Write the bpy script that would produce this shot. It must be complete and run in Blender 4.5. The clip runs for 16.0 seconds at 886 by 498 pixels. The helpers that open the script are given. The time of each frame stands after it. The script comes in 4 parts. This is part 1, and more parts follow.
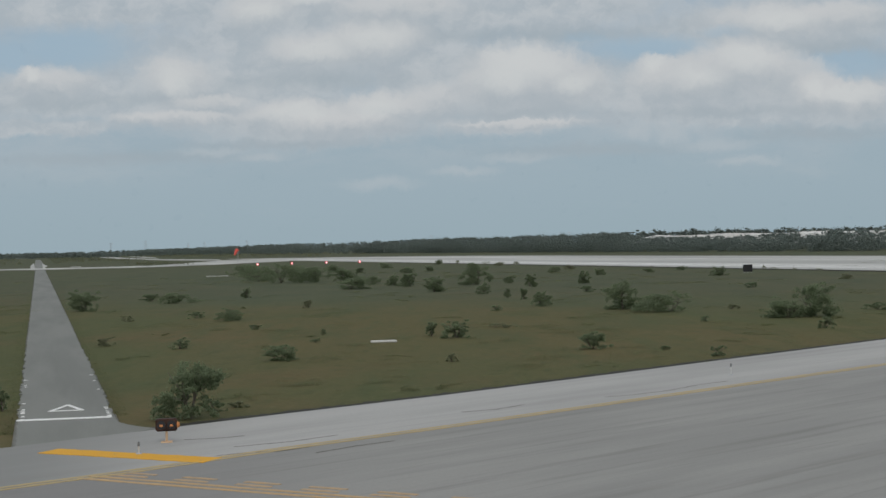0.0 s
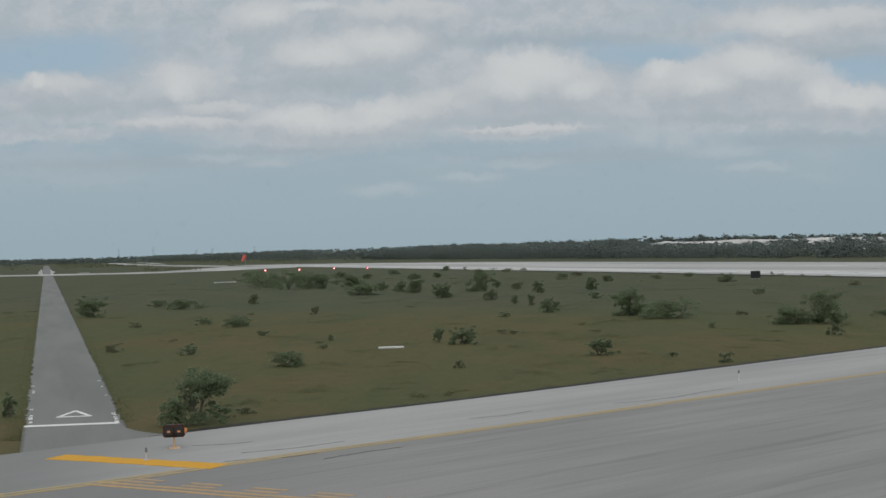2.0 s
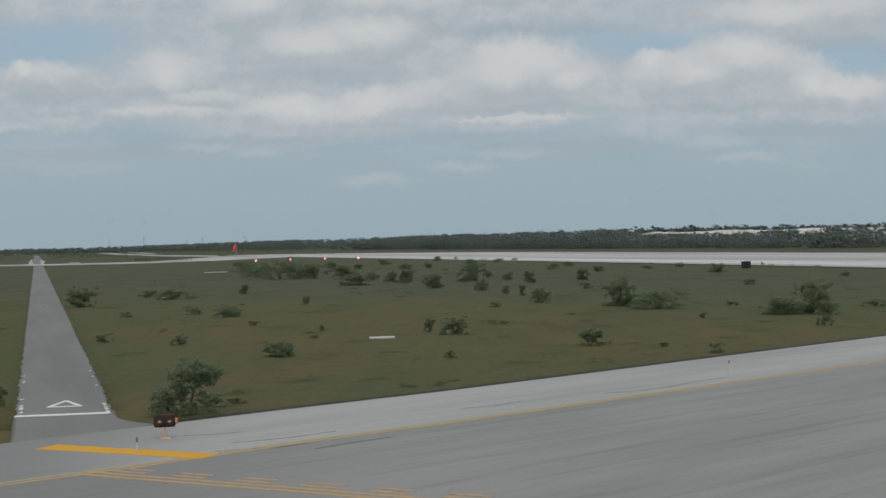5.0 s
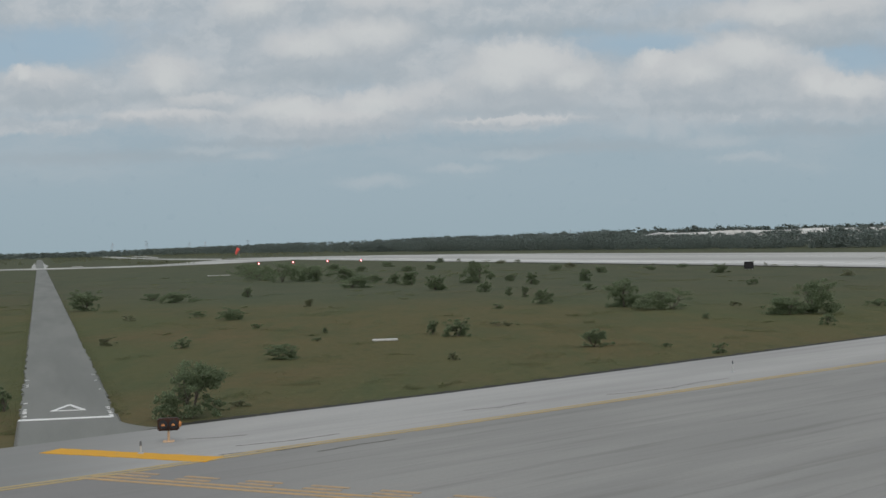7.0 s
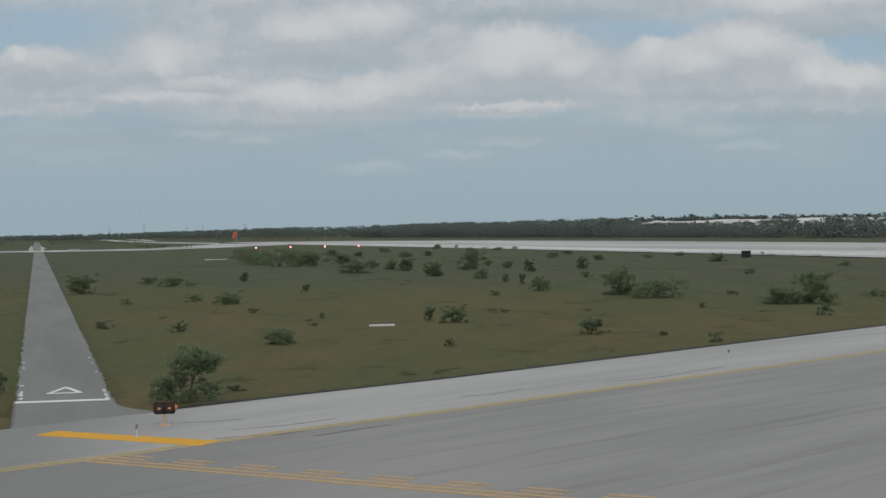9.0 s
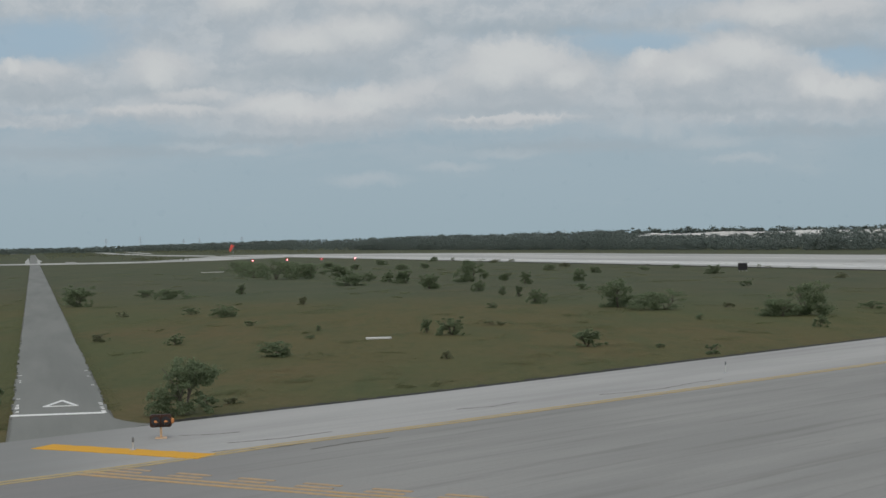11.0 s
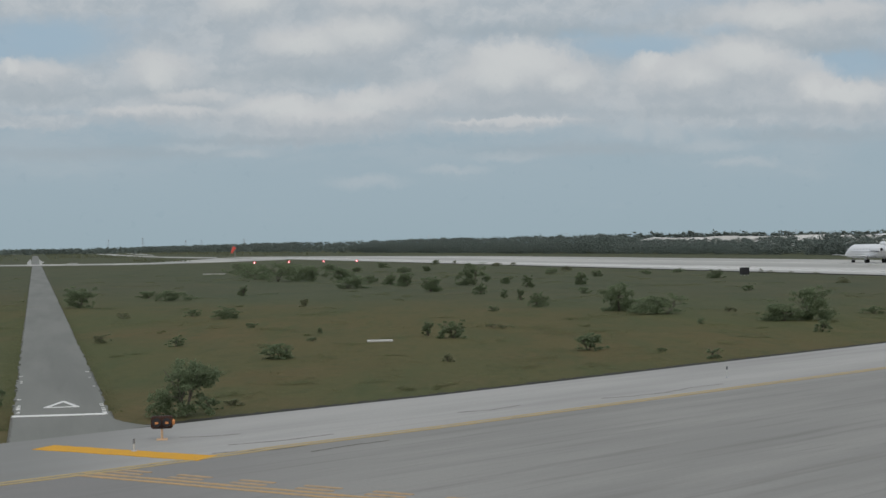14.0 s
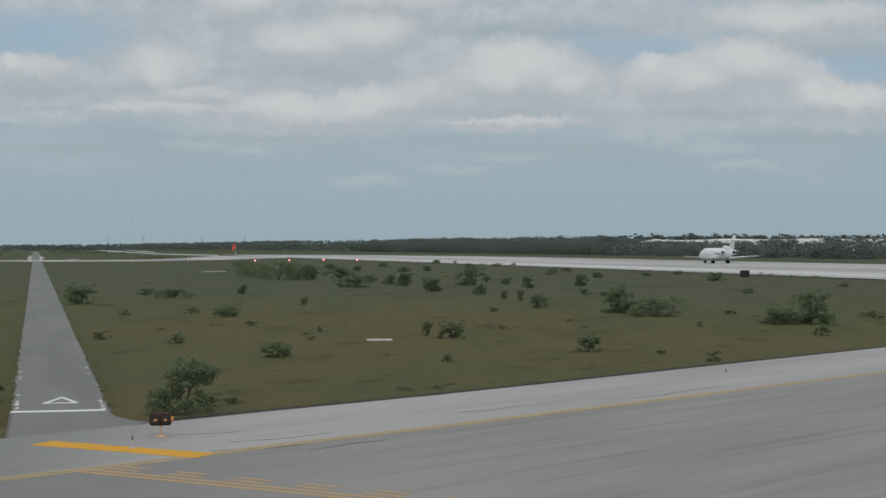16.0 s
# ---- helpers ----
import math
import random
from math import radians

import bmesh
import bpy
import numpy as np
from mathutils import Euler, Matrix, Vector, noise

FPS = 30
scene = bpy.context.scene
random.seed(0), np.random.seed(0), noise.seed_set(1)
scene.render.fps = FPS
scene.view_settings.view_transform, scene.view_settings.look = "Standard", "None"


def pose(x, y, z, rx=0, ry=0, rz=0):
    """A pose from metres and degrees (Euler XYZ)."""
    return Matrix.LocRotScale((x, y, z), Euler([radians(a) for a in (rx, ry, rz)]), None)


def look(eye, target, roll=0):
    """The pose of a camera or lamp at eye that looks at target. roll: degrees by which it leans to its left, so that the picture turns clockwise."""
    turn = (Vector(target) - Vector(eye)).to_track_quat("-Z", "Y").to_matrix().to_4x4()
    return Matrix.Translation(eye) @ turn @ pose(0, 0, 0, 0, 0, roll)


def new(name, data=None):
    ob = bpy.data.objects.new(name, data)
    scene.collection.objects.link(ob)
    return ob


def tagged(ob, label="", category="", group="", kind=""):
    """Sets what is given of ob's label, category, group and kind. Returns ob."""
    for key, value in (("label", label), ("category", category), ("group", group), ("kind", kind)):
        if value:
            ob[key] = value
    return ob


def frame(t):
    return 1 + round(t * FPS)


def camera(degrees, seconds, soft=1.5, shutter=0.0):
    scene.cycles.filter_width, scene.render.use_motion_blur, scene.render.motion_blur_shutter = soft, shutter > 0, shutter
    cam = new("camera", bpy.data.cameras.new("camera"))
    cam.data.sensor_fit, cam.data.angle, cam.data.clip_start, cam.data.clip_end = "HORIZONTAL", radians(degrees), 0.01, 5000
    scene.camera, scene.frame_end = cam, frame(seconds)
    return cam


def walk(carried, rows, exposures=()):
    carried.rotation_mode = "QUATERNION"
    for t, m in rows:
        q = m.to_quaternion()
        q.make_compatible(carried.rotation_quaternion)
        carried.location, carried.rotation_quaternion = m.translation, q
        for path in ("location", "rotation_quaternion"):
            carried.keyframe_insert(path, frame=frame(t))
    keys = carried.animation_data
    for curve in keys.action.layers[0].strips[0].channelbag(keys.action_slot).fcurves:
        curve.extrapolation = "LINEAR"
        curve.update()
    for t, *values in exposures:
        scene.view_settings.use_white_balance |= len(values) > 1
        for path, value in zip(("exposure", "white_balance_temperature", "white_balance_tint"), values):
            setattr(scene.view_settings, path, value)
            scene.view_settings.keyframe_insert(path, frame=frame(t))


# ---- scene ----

# ---------------------------------------------------------------- camera
EYE = 5.2
cam = camera(35.5, 16.0, soft=1.5)
walk(cam, [
    (0, pose(0, 0, EYE, 89.804, 1.393, -0.052)),
    (0.5, pose(0, 0, EYE, 89.879, 1.366, -0.122)),
    (1, pose(0, 0, EYE, 89.931, 1.218, 0.063)),
    (1.5, pose(0, 0, EYE, 89.903, 1.390, 0.087)),
    (2, pose(0, 0, EYE, 90.068, 1.372, 0.257)),
    (2.5, pose(0, 0, EYE, 90.072, 1.564, 0.142)),
    (3, pose(0, 0, EYE, 90.013, 1.499, 0.158)),
    (3.5, pose(0, 0, EYE, 90.007, 1.518, 0.059)),
    (4, pose(0, 0, EYE, 89.762, 1.402, -0.039)),
    (4.2, pose(0, 0, EYE, 89.673, 1.320, -0.130)),
    (6.3, pose(0, 0, EYE, 89.640, 1.430, 0.030)),
    (6.5, pose(0, 0, EYE, 89.636, 1.510, 0.032)),
    (7, pose(0, 0, EYE, 89.735, 1.632, -0.008)),
    (7.5, pose(0, 0, EYE, 89.718, 1.712, 0.017)),
    (8, pose(0, 0, EYE, 89.628, 1.662, 0.033)),
    (8.5, pose(0, 0, EYE, 89.527, 1.658, 0.126)),
    (9, pose(0, 0, EYE, 89.161, 1.086, -0.108)),
    (9.2, pose(0, 0, EYE, 89.091, 1.000, -0.168)),
    (11.3, pose(0, 0, EYE, 89.766, 1.150, -0.250)),
    (11.5, pose(0, 0, EYE, 89.793, 1.036, -0.244)),
    (12, pose(0, 0, EYE, 89.721, 0.814, -0.103)),
    (12.5, pose(0, 0, EYE, 89.667, 0.739, -0.139)),
    (13, pose(0, 0, EYE, 89.648, 0.776, -0.216)),
    (13.5, pose(0, 0, EYE, 89.661, 0.836, -0.187)),
    (14, pose(0, 0, EYE, 89.804, 0.844, -0.166)),
    (14.5, pose(0, 0, EYE, 89.851, 0.913, -0.178)),
    (15, pose(0, 0, EYE, 89.882, 0.872, -0.066)),
    (15.5, pose(0, 0, EYE, 89.864, 0.751, -0.117)),
    (16, pose(0, 0, EYE, 89.796, 0.254, -0.147)),
])

# ---------------------------------------------------------------- light
world = bpy.data.worlds.new("world")
scene.world = world
world.use_nodes = True
wn = world.node_tree.nodes
SUN_AZ, SUN_EL = radians(172), radians(50)
sky = wn.new("ShaderNodeTexSky")
sky.sky_type, sky.sun_disc = "NISHITA", False
sky.sun_elevation, sky.sun_rotation = SUN_EL, SUN_AZ
sky.dust_density = 3.0
# the rest of the sky is as cloudy as the part in view
cloud_light, blend = wn.new("ShaderNodeBackground"), wn.new("ShaderNodeMixShader")
cloud_light.inputs["Color"].default_value, cloud_light.inputs["Strength"].default_value = (0.96, 1.0, 1.02, 1), 0.74
wn["Background"].inputs["Strength"].default_value = 0.11
blend.inputs[0].default_value = 0.65
wl = world.node_tree.links
wl.new(sky.outputs[0], wn["Background"].inputs["Color"])
wl.new(wn["Background"].outputs[0], blend.inputs[1])
wl.new(cloud_light.outputs[0], blend.inputs[2])
wl.new(blend.outputs[0], wn["World Output"].inputs["Surface"])

sun = new("sun", bpy.data.lights.new("sun", "SUN"))
sun.data.energy, sun.data.angle, sun.data.color = 0.65, radians(50), (1.0, 0.99, 0.92)
to_sun = Vector((math.sin(SUN_AZ) * math.cos(SUN_EL), math.cos(SUN_AZ) * math.cos(SUN_EL), math.sin(SUN_EL)))
sun.matrix_world = look((0, 0, 300), Vector((0, 0, 300)) - to_sun)


# ---------------------------------------------------------------- node helpers
class Graph:
    """A small writer of node trees."""

    def __init__(self, name):
        self.mat = bpy.data.materials.new(name)
        self.mat.use_nodes = True
        self.tree = self.mat.node_tree
        self.bsdf = self.tree.nodes["Principled BSDF"]
        self.out = self.tree.nodes["Material Output"]

    def put(self, node, key, value):
        if isinstance(value, bpy.types.NodeSocket):
            self.tree.links.new(value, node.inputs[key])
        elif value is not None:
            node.inputs[key].default_value = value

    def math(self, op, a, b=None, c=None, clamp=False):
        n = self.tree.nodes.new("ShaderNodeMath")
        n.operation, n.use_clamp = op, clamp
        for i, v in enumerate((a, b, c)):
            self.put(n, i, v)
        return n.outputs[0]

    def vec(self, op, a, b=None, c=None):
        n = self.tree.nodes.new("ShaderNodeVectorMath")
        n.operation = op
        for i, v in enumerate((a, b, c)):
            self.put(n, i, v)
        return n.outputs["Value"] if op in ("LENGTH", "DOT_PRODUCT") else n.outputs[0]

    def coords(self, kind="Object"):
        return self.tree.nodes.new("ShaderNodeTexCoord").outputs[kind]

    def world_coords(self):
        return self.tree.nodes.new("ShaderNodeNewGeometry").outputs["Position"]

    def noise(self, vector, scale, detail=4.0, rough=0.55, out="Fac", distortion=0.0):
        n = self.tree.nodes.new("ShaderNodeTexNoise")
        self.put(n, "Vector", vector)
        self.put(n, "Scale", scale), self.put(n, "Detail", detail), self.put(n, "Roughness", rough), self.put(n, "Distortion", distortion)
        return n.outputs[out]

    def step(self, v, lo, hi, a=0.0, b=1.0):
        n = self.tree.nodes.new("ShaderNodeMapRange")
        n.interpolation_type = "SMOOTHSTEP"
        for k, x in (("Value", v), ("From Min", lo), ("From Max", hi), ("To Min", a), ("To Max", b)):
            self.put(n, k, x)
        return n.outputs["Result"]

    def mix(self, fac, a, b, mode="MIX"):
        n = self.tree.nodes.new("ShaderNodeMix")
        n.data_type, n.blend_type = "RGBA", mode
        self.put(n, 0, fac)
        for k, v in ((6, a), (7, b)):
            self.put(n, k, (*v, 1) if isinstance(v, tuple) else v)
        return n.outputs[2]

    def combine(self, x, y, z=0.0):
        n = self.tree.nodes.new("ShaderNodeCombineXYZ")
        for i, v in enumerate((x, y, z)):
            self.put(n, i, v)
        return n.outputs[0]

    def split(self, v):
        n = self.tree.nodes.new("ShaderNodeSeparateXYZ")
        self.put(n, 0, v)
        return n.outputs

    def bump(self, height, strength=0.3, distance=0.02):
        n = self.tree.nodes.new("ShaderNodeBump")
        self.put(n, "Height", height), self.put(n, "Strength", strength), self.put(n, "Distance", distance)
        self.tree.links.new(n.outputs[0], self.bsdf.inputs["Normal"])

    def finish(self, color, rough=0.8, metal=0.0, spec=0.3):
        self.put(self.bsdf, "Base Color", (*color, 1) if isinstance(color, tuple) else color)
        self.put(self.bsdf, "Roughness", rough), self.put(self.bsdf, "Metallic", metal)
        self.put(self.bsdf, "Specular IOR Level", spec)
        return self.mat


# ---------------------------------------------------------------- materials
def worn(name, a, b, scale, fine, rough=0.8, metal=0.0, bump=0.15, spec=0.3):
    """Two tones that change at two scales, with a little relief."""
    g = Graph(name)
    p = g.coords()
    big, small = g.noise(p, scale, 5), g.noise(p, fine, 3)
    c = g.mix(g.step(big, 0.35, 0.65), a, b)
    c = g.mix(g.step(small, 0.3, 0.75, 0.0, 0.35), c, tuple(x * 0.6 for x in a))
    g.bump(small, bump, 0.01)
    return g.finish(c, rough, metal, spec)


def grass_ground():
    g = Graph("grass_ground")
    p = g.coords()
    flat = g.vec("MULTIPLY_ADD", p, (1.0, 0.45, 1.0), (137.0, 41.0, 0.0))
    big, mid, fine = g.noise(flat, 0.030, 5), g.noise(flat, 0.16, 6, 0.65), g.noise(p, 2.2, 6, 0.7)
    long = g.noise(g.vec("MULTIPLY", p, (0.5, 0.16, 1.0)), 0.22, 6, 0.62)
    c = g.mix(g.step(big, 0.40, 0.60), (0.116, 0.100, 0.045), (0.090, 0.098, 0.043))
    # rusty dry grass in broad drifts
    rust = g.noise(g.vec("MULTIPLY_ADD", p, (0.6, 0.5, 1.0), (11.0, 83.0, 0.0)), 0.075, 6, 0.62)
    c = g.mix(g.step(rust, 0.50, 0.66, 0.0, 0.8), c, (0.132, 0.098, 0.048))
    c = g.mix(g.step(mid, 0.46, 0.72, 0.0, 0.75), c, (0.076, 0.088, 0.040))
    c = g.mix(g.step(long, 0.52, 0.70, 0.0, 0.7), c, (0.080, 0.090, 0.043))
    c = g.mix(g.step(long, 0.46, 0.28, 0.0, 0.6), c, (0.126, 0.106, 0.050))
    patch = g.noise(g.vec("MULTIPLY", p, (1.0, 0.13, 1.0)), 0.55, 6, 0.65)
    c = g.mix(g.step(patch, 0.50, 0.66, 0.0, 0.55), c, (0.072, 0.090, 0.040))
    c = g.mix(g.step(patch, 0.44, 0.30, 0.0, 0.45), c, (0.138, 0.116, 0.056))
    # tussocks
    tuft = g.noise(g.vec("MULTIPLY_ADD", p, (1.0, 0.42, 1.0), (7.0, 3.0, 0.0)), 1.1, 5, 0.7)
    c = g.mix(g.step(tuft, 0.52, 0.70, 0.0, 0.6), c, (0.062, 0.074, 0.034))
    c = g.mix(g.step(tuft, 0.44, 0.30, 0.0, 0.4), c, (0.142, 0.122, 0.062))
    c = g.mix(g.step(fine, 0.35, 0.75, 0.0, 0.5), c, (0.070, 0.075, 0.034))
    # greener and greyer towards the runway and beyond
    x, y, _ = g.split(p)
    toward_runway = g.math("ADD", g.math("ADD", g.math("MULTIPLY", x, 0.35), y), g.math("MULTIPLY", big, 60.0))
    c = g.mix(g.step(toward_runway, 120.0, 190.0, 0.0, 0.7), c, g.mix(g.step(mid, 0.35, 0.65), (0.086, 0.094, 0.060), (0.068, 0.081, 0.053)))
    g.bump(fine, 0.6, 0.08)
    return g.finish(c, 0.95, 0, 0.1)


def concrete(name, a, b, along, streak=0.5, fade=None, across=0.9, reach=(-8.5, -3.5)):
    """Weathered pavement with dark streaks that run along one way."""
    g = Graph(name)
    p = g.coords()
    ca, sa = math.cos(along), math.sin(along)
    x, y, _ = g.split(p)
    u = g.math("ADD", g.math("MULTIPLY", x, ca), g.math("MULTIPLY", y, sa))
    v = g.math("SUBTRACT", g.math("MULTIPLY", y, ca), g.math("MULTIPLY", x, sa))
    long_p = g.combine(g.math("MULTIPLY", u, 0.055 * across), g.math("MULTIPLY", v, across))
    s1, s2 = g.noise(long_p, 1.0, 5, 0.6), g.noise(long_p, 2.7, 3, 0.6, distortion=0.4)
    big, fine = g.noise(g.combine(g.math("MULTIPLY", u, 0.11 * across), g.math("MULTIPLY", v, 0.9 * across)), 0.5, 5), g.noise(p, 9.0, 4, 0.7)
    c = g.mix(g.step(big, 0.35, 0.65), a, b)
    if fade:
        c = g.mix(g.step(g.math("ADD", x, g.math("MULTIPLY", big, 5.0)), *reach), fade, c)
    c = g.mix(g.step(s1, 0.5, 0.72, 0.0, streak), c, tuple(k * 0.62 for k in a))
    c = g.mix(g.step(s2, 0.56, 0.74, 0.0, streak * 0.8), c, tuple(k * 0.7 for k in a))
    c = g.mix(g.step(fine, 0.3, 0.8, 0.0, 0.25), c, tuple(k * 0.75 for k in b))
    g.bump(fine, 0.2, 0.01)
    return g.finish(c, 0.85, 0, 0.25)


def leaves(name, a, b, c3):
    g = Graph(name)
    geo = g.tree.nodes.new("ShaderNodeNewGeometry")
    r = geo.outputs["Random Per Island"]
    col = g.mix(r, a, b)
    col = g.mix(g.step(r, 0.8, 0.95), col, c3)
    col = g.mix(g.step(g.noise(g.coords(), 0.8, 3), 0.4, 0.7, 0.0, 0.5), col, tuple(k * 0.7 for k in a))
    mat = g.finish(col, 0.9, 0, 0.05)
    # thin leaves reflect and let through about as much light
    tr, mx = g.tree.nodes.new("ShaderNodeBsdfTranslucent"), g.tree.nodes.new("ShaderNodeAddShader")
    g.put(tr, "Color", col)
    g.tree.links.new(g.bsdf.outputs[0], mx.inputs[0])
    g.tree.links.new(tr.outputs[0], mx.inputs[1])
    g.tree.links.new(mx.outputs[0], g.out.inputs["Surface"])
    return mat


def paint_line(name, col, under, gaps):
    g = Graph(name)
    p = g.coords()
    n, f2 = g.noise(p, 3.0, 6, 0.7), g.noise(p, 22.0, 3, 0.6)
    c = g.mix(g.step(n, 0.62 - gaps, 0.72, 0.0, 0.75), col, under)
    c = g.mix(g.step(f2, 0.5, 0.8, 0.0, 0.35), c, under)
    return g.finish(c, 0.8, 0, 0.3)


def plain(name, col, rough=0.5, metal=0.0, spec=0.4, var=0.12):
    g = Graph(name)
    n = g.noise(g.coords(), 4.0, 5)
    return g.finish(g.mix(g.step(n, 0.3, 0.7), tuple(k * (1 - var) for k in col), tuple(min(1, k * (1 + var)) for k in col)), rough, metal, spec)


def glow(name, col, strength):
    g = Graph(name)
    g.put(g.bsdf, "Emission Color", (*col, 1)), g.put(g.bsdf, "Emission Strength", strength)
    return g.finish(tuple(0.3 * k for k in col), 0.4)


M_GRASS = grass_ground()
TAXI_ANGLE = math.atan2(15.6, 17.5)
M_TAXI = concrete("grey_concrete", (0.296, 0.291, 0.273), (0.252, 0.249, 0.234), TAXI_ANGLE, 0.65, (0.225, 0.219, 0.210), 1.5, (-6.0, 1.5))
M_SHOULDER = concrete("pale_concrete", (0.402, 0.396, 0.378), (0.338, 0.334, 0.319), TAXI_ANGLE, 0.4, (0.225, 0.227, 0.215))
M_ROAD = concrete("grey_asphalt", (0.212, 0.215, 0.196), (0.178, 0.182, 0.166), math.atan2(400, -115), 0.25)
M_RUNWAY = concrete("bleached_runway", (0.49, 0.485, 0.455), (0.36, 0.36, 0.338), math.atan2(0.9524, -0.3049), 0.75, None, 0.13)
M_YELLOW = paint_line("yellow_paint", (0.66, 0.34, 0.025), (0.36, 0.28, 0.14), 0.06)
M_YELLOW_FADED = paint_line("faded_yellow_paint", (0.50, 0.325, 0.145), (0.33, 0.28, 0.205), 0.26)
M_YELLOW_EDGE = paint_line("edge_yellow_paint", (0.46, 0.345, 0.155), (0.34, 0.308, 0.23), 0.30)
M_YELLOW_WORN = paint_line("worn_yellow_paint", (0.47, 0.32, 0.17), (0.31, 0.27, 0.215), 0.28)
M_WHITE_LINE = paint_line("white_paint", (0.75, 0.75, 0.73), (0.45, 0.45, 0.43), 0.05)
M_LEAF = leaves("shrub_leaves", (0.092, 0.117, 0.068), (0.101, 0.124, 0.072), (0.113, 0.128, 0.078))
M_LEAF_DRY = leaves("dry_leaves", (0.104, 0.114, 0.067), (0.115, 0.120, 0.073), (0.126, 0.124, 0.078))
# pale bluish tint of distance haze is put into the woodland's leaf colour
M_TREE = leaves("hazy_woodland_leaves", (0.103, 0.123, 0.111), (0.107, 0.126, 0.113), (0.111, 0.126, 0.113))
M_BLADE = leaves("grass_blades", (0.078, 0.090, 0.042), (0.086, 0.094, 0.044), (0.096, 0.096, 0.048))
M_BARK = worn("grey_bark", (0.10, 0.085, 0.07), (0.16, 0.14, 0.12), 6, 40)
M_CRACK = worn("crack_filler", (0.15, 0.145, 0.13), (0.22, 0.21, 0.19), 2, 20)
M_WORN_PALE = paint_line("worn_pale_strip", (0.62, 0.615, 0.59), (0.43, 0.43, 0.41), 0.14)
M_LIME = worn("white_limestone", (0.66, 0.66, 0.64), (0.5, 0.49, 0.46), 0.02, 0.3)
M_WHITE = plain("white_aircraft_paint", (0.80, 0.81, 0.82), 0.3, 0, 0.5, 0.03)
M_GREYP = plain("grey_paint", (0.35, 0.36, 0.37), 0.45)
# real paint on the fin tip, painted shade on the engines
M_DARK = plain("dark_blue_paint_and_shade", (0.03, 0.035, 0.06), 0.4)
M_BLACK = plain("black_paint", (0.018, 0.018, 0.02), 0.6, 0, 0.3, 0.3)
M_RUBBER = plain("black_rubber", (0.02, 0.02, 0.02), 0.85)
M_STEEL = plain("galvanised_steel", (0.42, 0.43, 0.44), 0.5, 0.7)
M_ORANGE = plain("orange_paint", (0.55, 0.22, 0.07), 0.6)
M_BROWN = plain("dark_brown_paint", (0.050, 0.022, 0.014), 0.5, 0, 0.3, 0.3)
M_PALE_ORANGE = plain("faded_orange_paint", (0.62, 0.42, 0.26), 0.6)
M_SOCK = plain("orange_red_cloth", (0.78, 0.13, 0.10), 0.8)
M_GLASS = plain("grey_glass", (0.55, 0.56, 0.58), 0.15, 0, 0.6)
M_PAPI = glow("red_lamp", (1.0, 0.50, 0.50), 5.0)
# weak red glow that imitates the glare round the lens
M_PAPI_HALO = glow("red_lamp_halo", (1.0, 0.03, 0.05), 0.5)
M_DARK_RED = plain("dark_red_paint", (0.20, 0.03, 0.03), 0.6)
M_AMBER = glow("amber_lamp", (1.0, 0.40, 0.14), 0.2)
M_GLOBE = plain("grey_glass_globe", (0.15, 0.155, 0.165), 0.3)
M_PALE = plain("pale_weathered_paint", (0.55, 0.55, 0.53), 0.6)
# near-black for edge strips; along the runway it stands for shadow
M_EDGE = worn("dark_edge_strip", (0.018, 0.017, 0.013), (0.032, 0.030, 0.022), 2, 16)


# ---------------------------------------------------------------- mesh helpers
def finish_mesh(name, bm, material, parent=None, label="", smooth=False):
    me = bpy.data.meshes.new(name)
    bmesh.ops.recalc_face_normals(bm, faces=bm.faces)
    bm.to_mesh(me)
    bm.free()
    me.materials.append(material)
    if smooth:
        for p in me.polygons:
            p.use_smooth = True
    ob = new(name, me)
    ob.parent = parent
    return tagged(ob, label)


def part(name, bm, material, parent, label="", smooth=False):
    return finish_mesh(name, bm, material, parent, label, smooth)


def raw_mesh(name, verts, faces, material, parent=None):
    me = bpy.data.meshes.new(name)
    me.from_pydata(verts, [], faces)
    me.materials.append(material)
    ob = new(name, me)
    ob.parent = parent
    return ob


def box(bm, size, at=(0, 0, 0), turn=(0, 0, 0), bevel=0.0):
    r = bmesh.ops.create_cube(bm, size=1.0, matrix=pose(*at, *turn) @ Matrix.Diagonal((*size, 1)))
    if bevel:
        edges = list({e for v in r["verts"] for e in v.link_edges})
        bmesh.ops.bevel(bm, geom=edges, offset=bevel, segments=2, affect="EDGES")
    return bm


def rod(bm, a, b, r0, r1=None, seg=8):
    a, b = Vector(a), Vector(b)
    d = b - a
    m = Matrix.Translation((a + b) / 2) @ d.to_track_quat("Z", "Y").to_matrix().to_4x4()
    bmesh.ops.create_cone(bm, cap_ends=True, segments=seg, radius1=r0, radius2=r0 if r1 is None else r1, depth=d.length, matrix=m)
    return bm


def loft(bm, rings, close=True):
    """Skin over rings of equal point count."""
    vs = [[bm.verts.new(p) for p in ring] for ring in rings]
    for a, b in zip(vs, vs[1:]):
        n = len(a)
        for i in range(n):
            bm.faces.new((a[i], a[(i + 1) % n], b[(i + 1) % n], b[i]))
    if close:
        bm.faces.new(vs[0][::-1])
        bm.faces.new(vs[-1])
    return bm


def slab(name, outline, top, thick, material, parent=None):
    bm = bmesh.new()
    lo, hi = [(x, y, top - thick) for x, y in outline], [(x, y, top) for x, y in outline]
    loft(bm, [lo, hi])
    return finish_mesh(name, bm, material, parent)


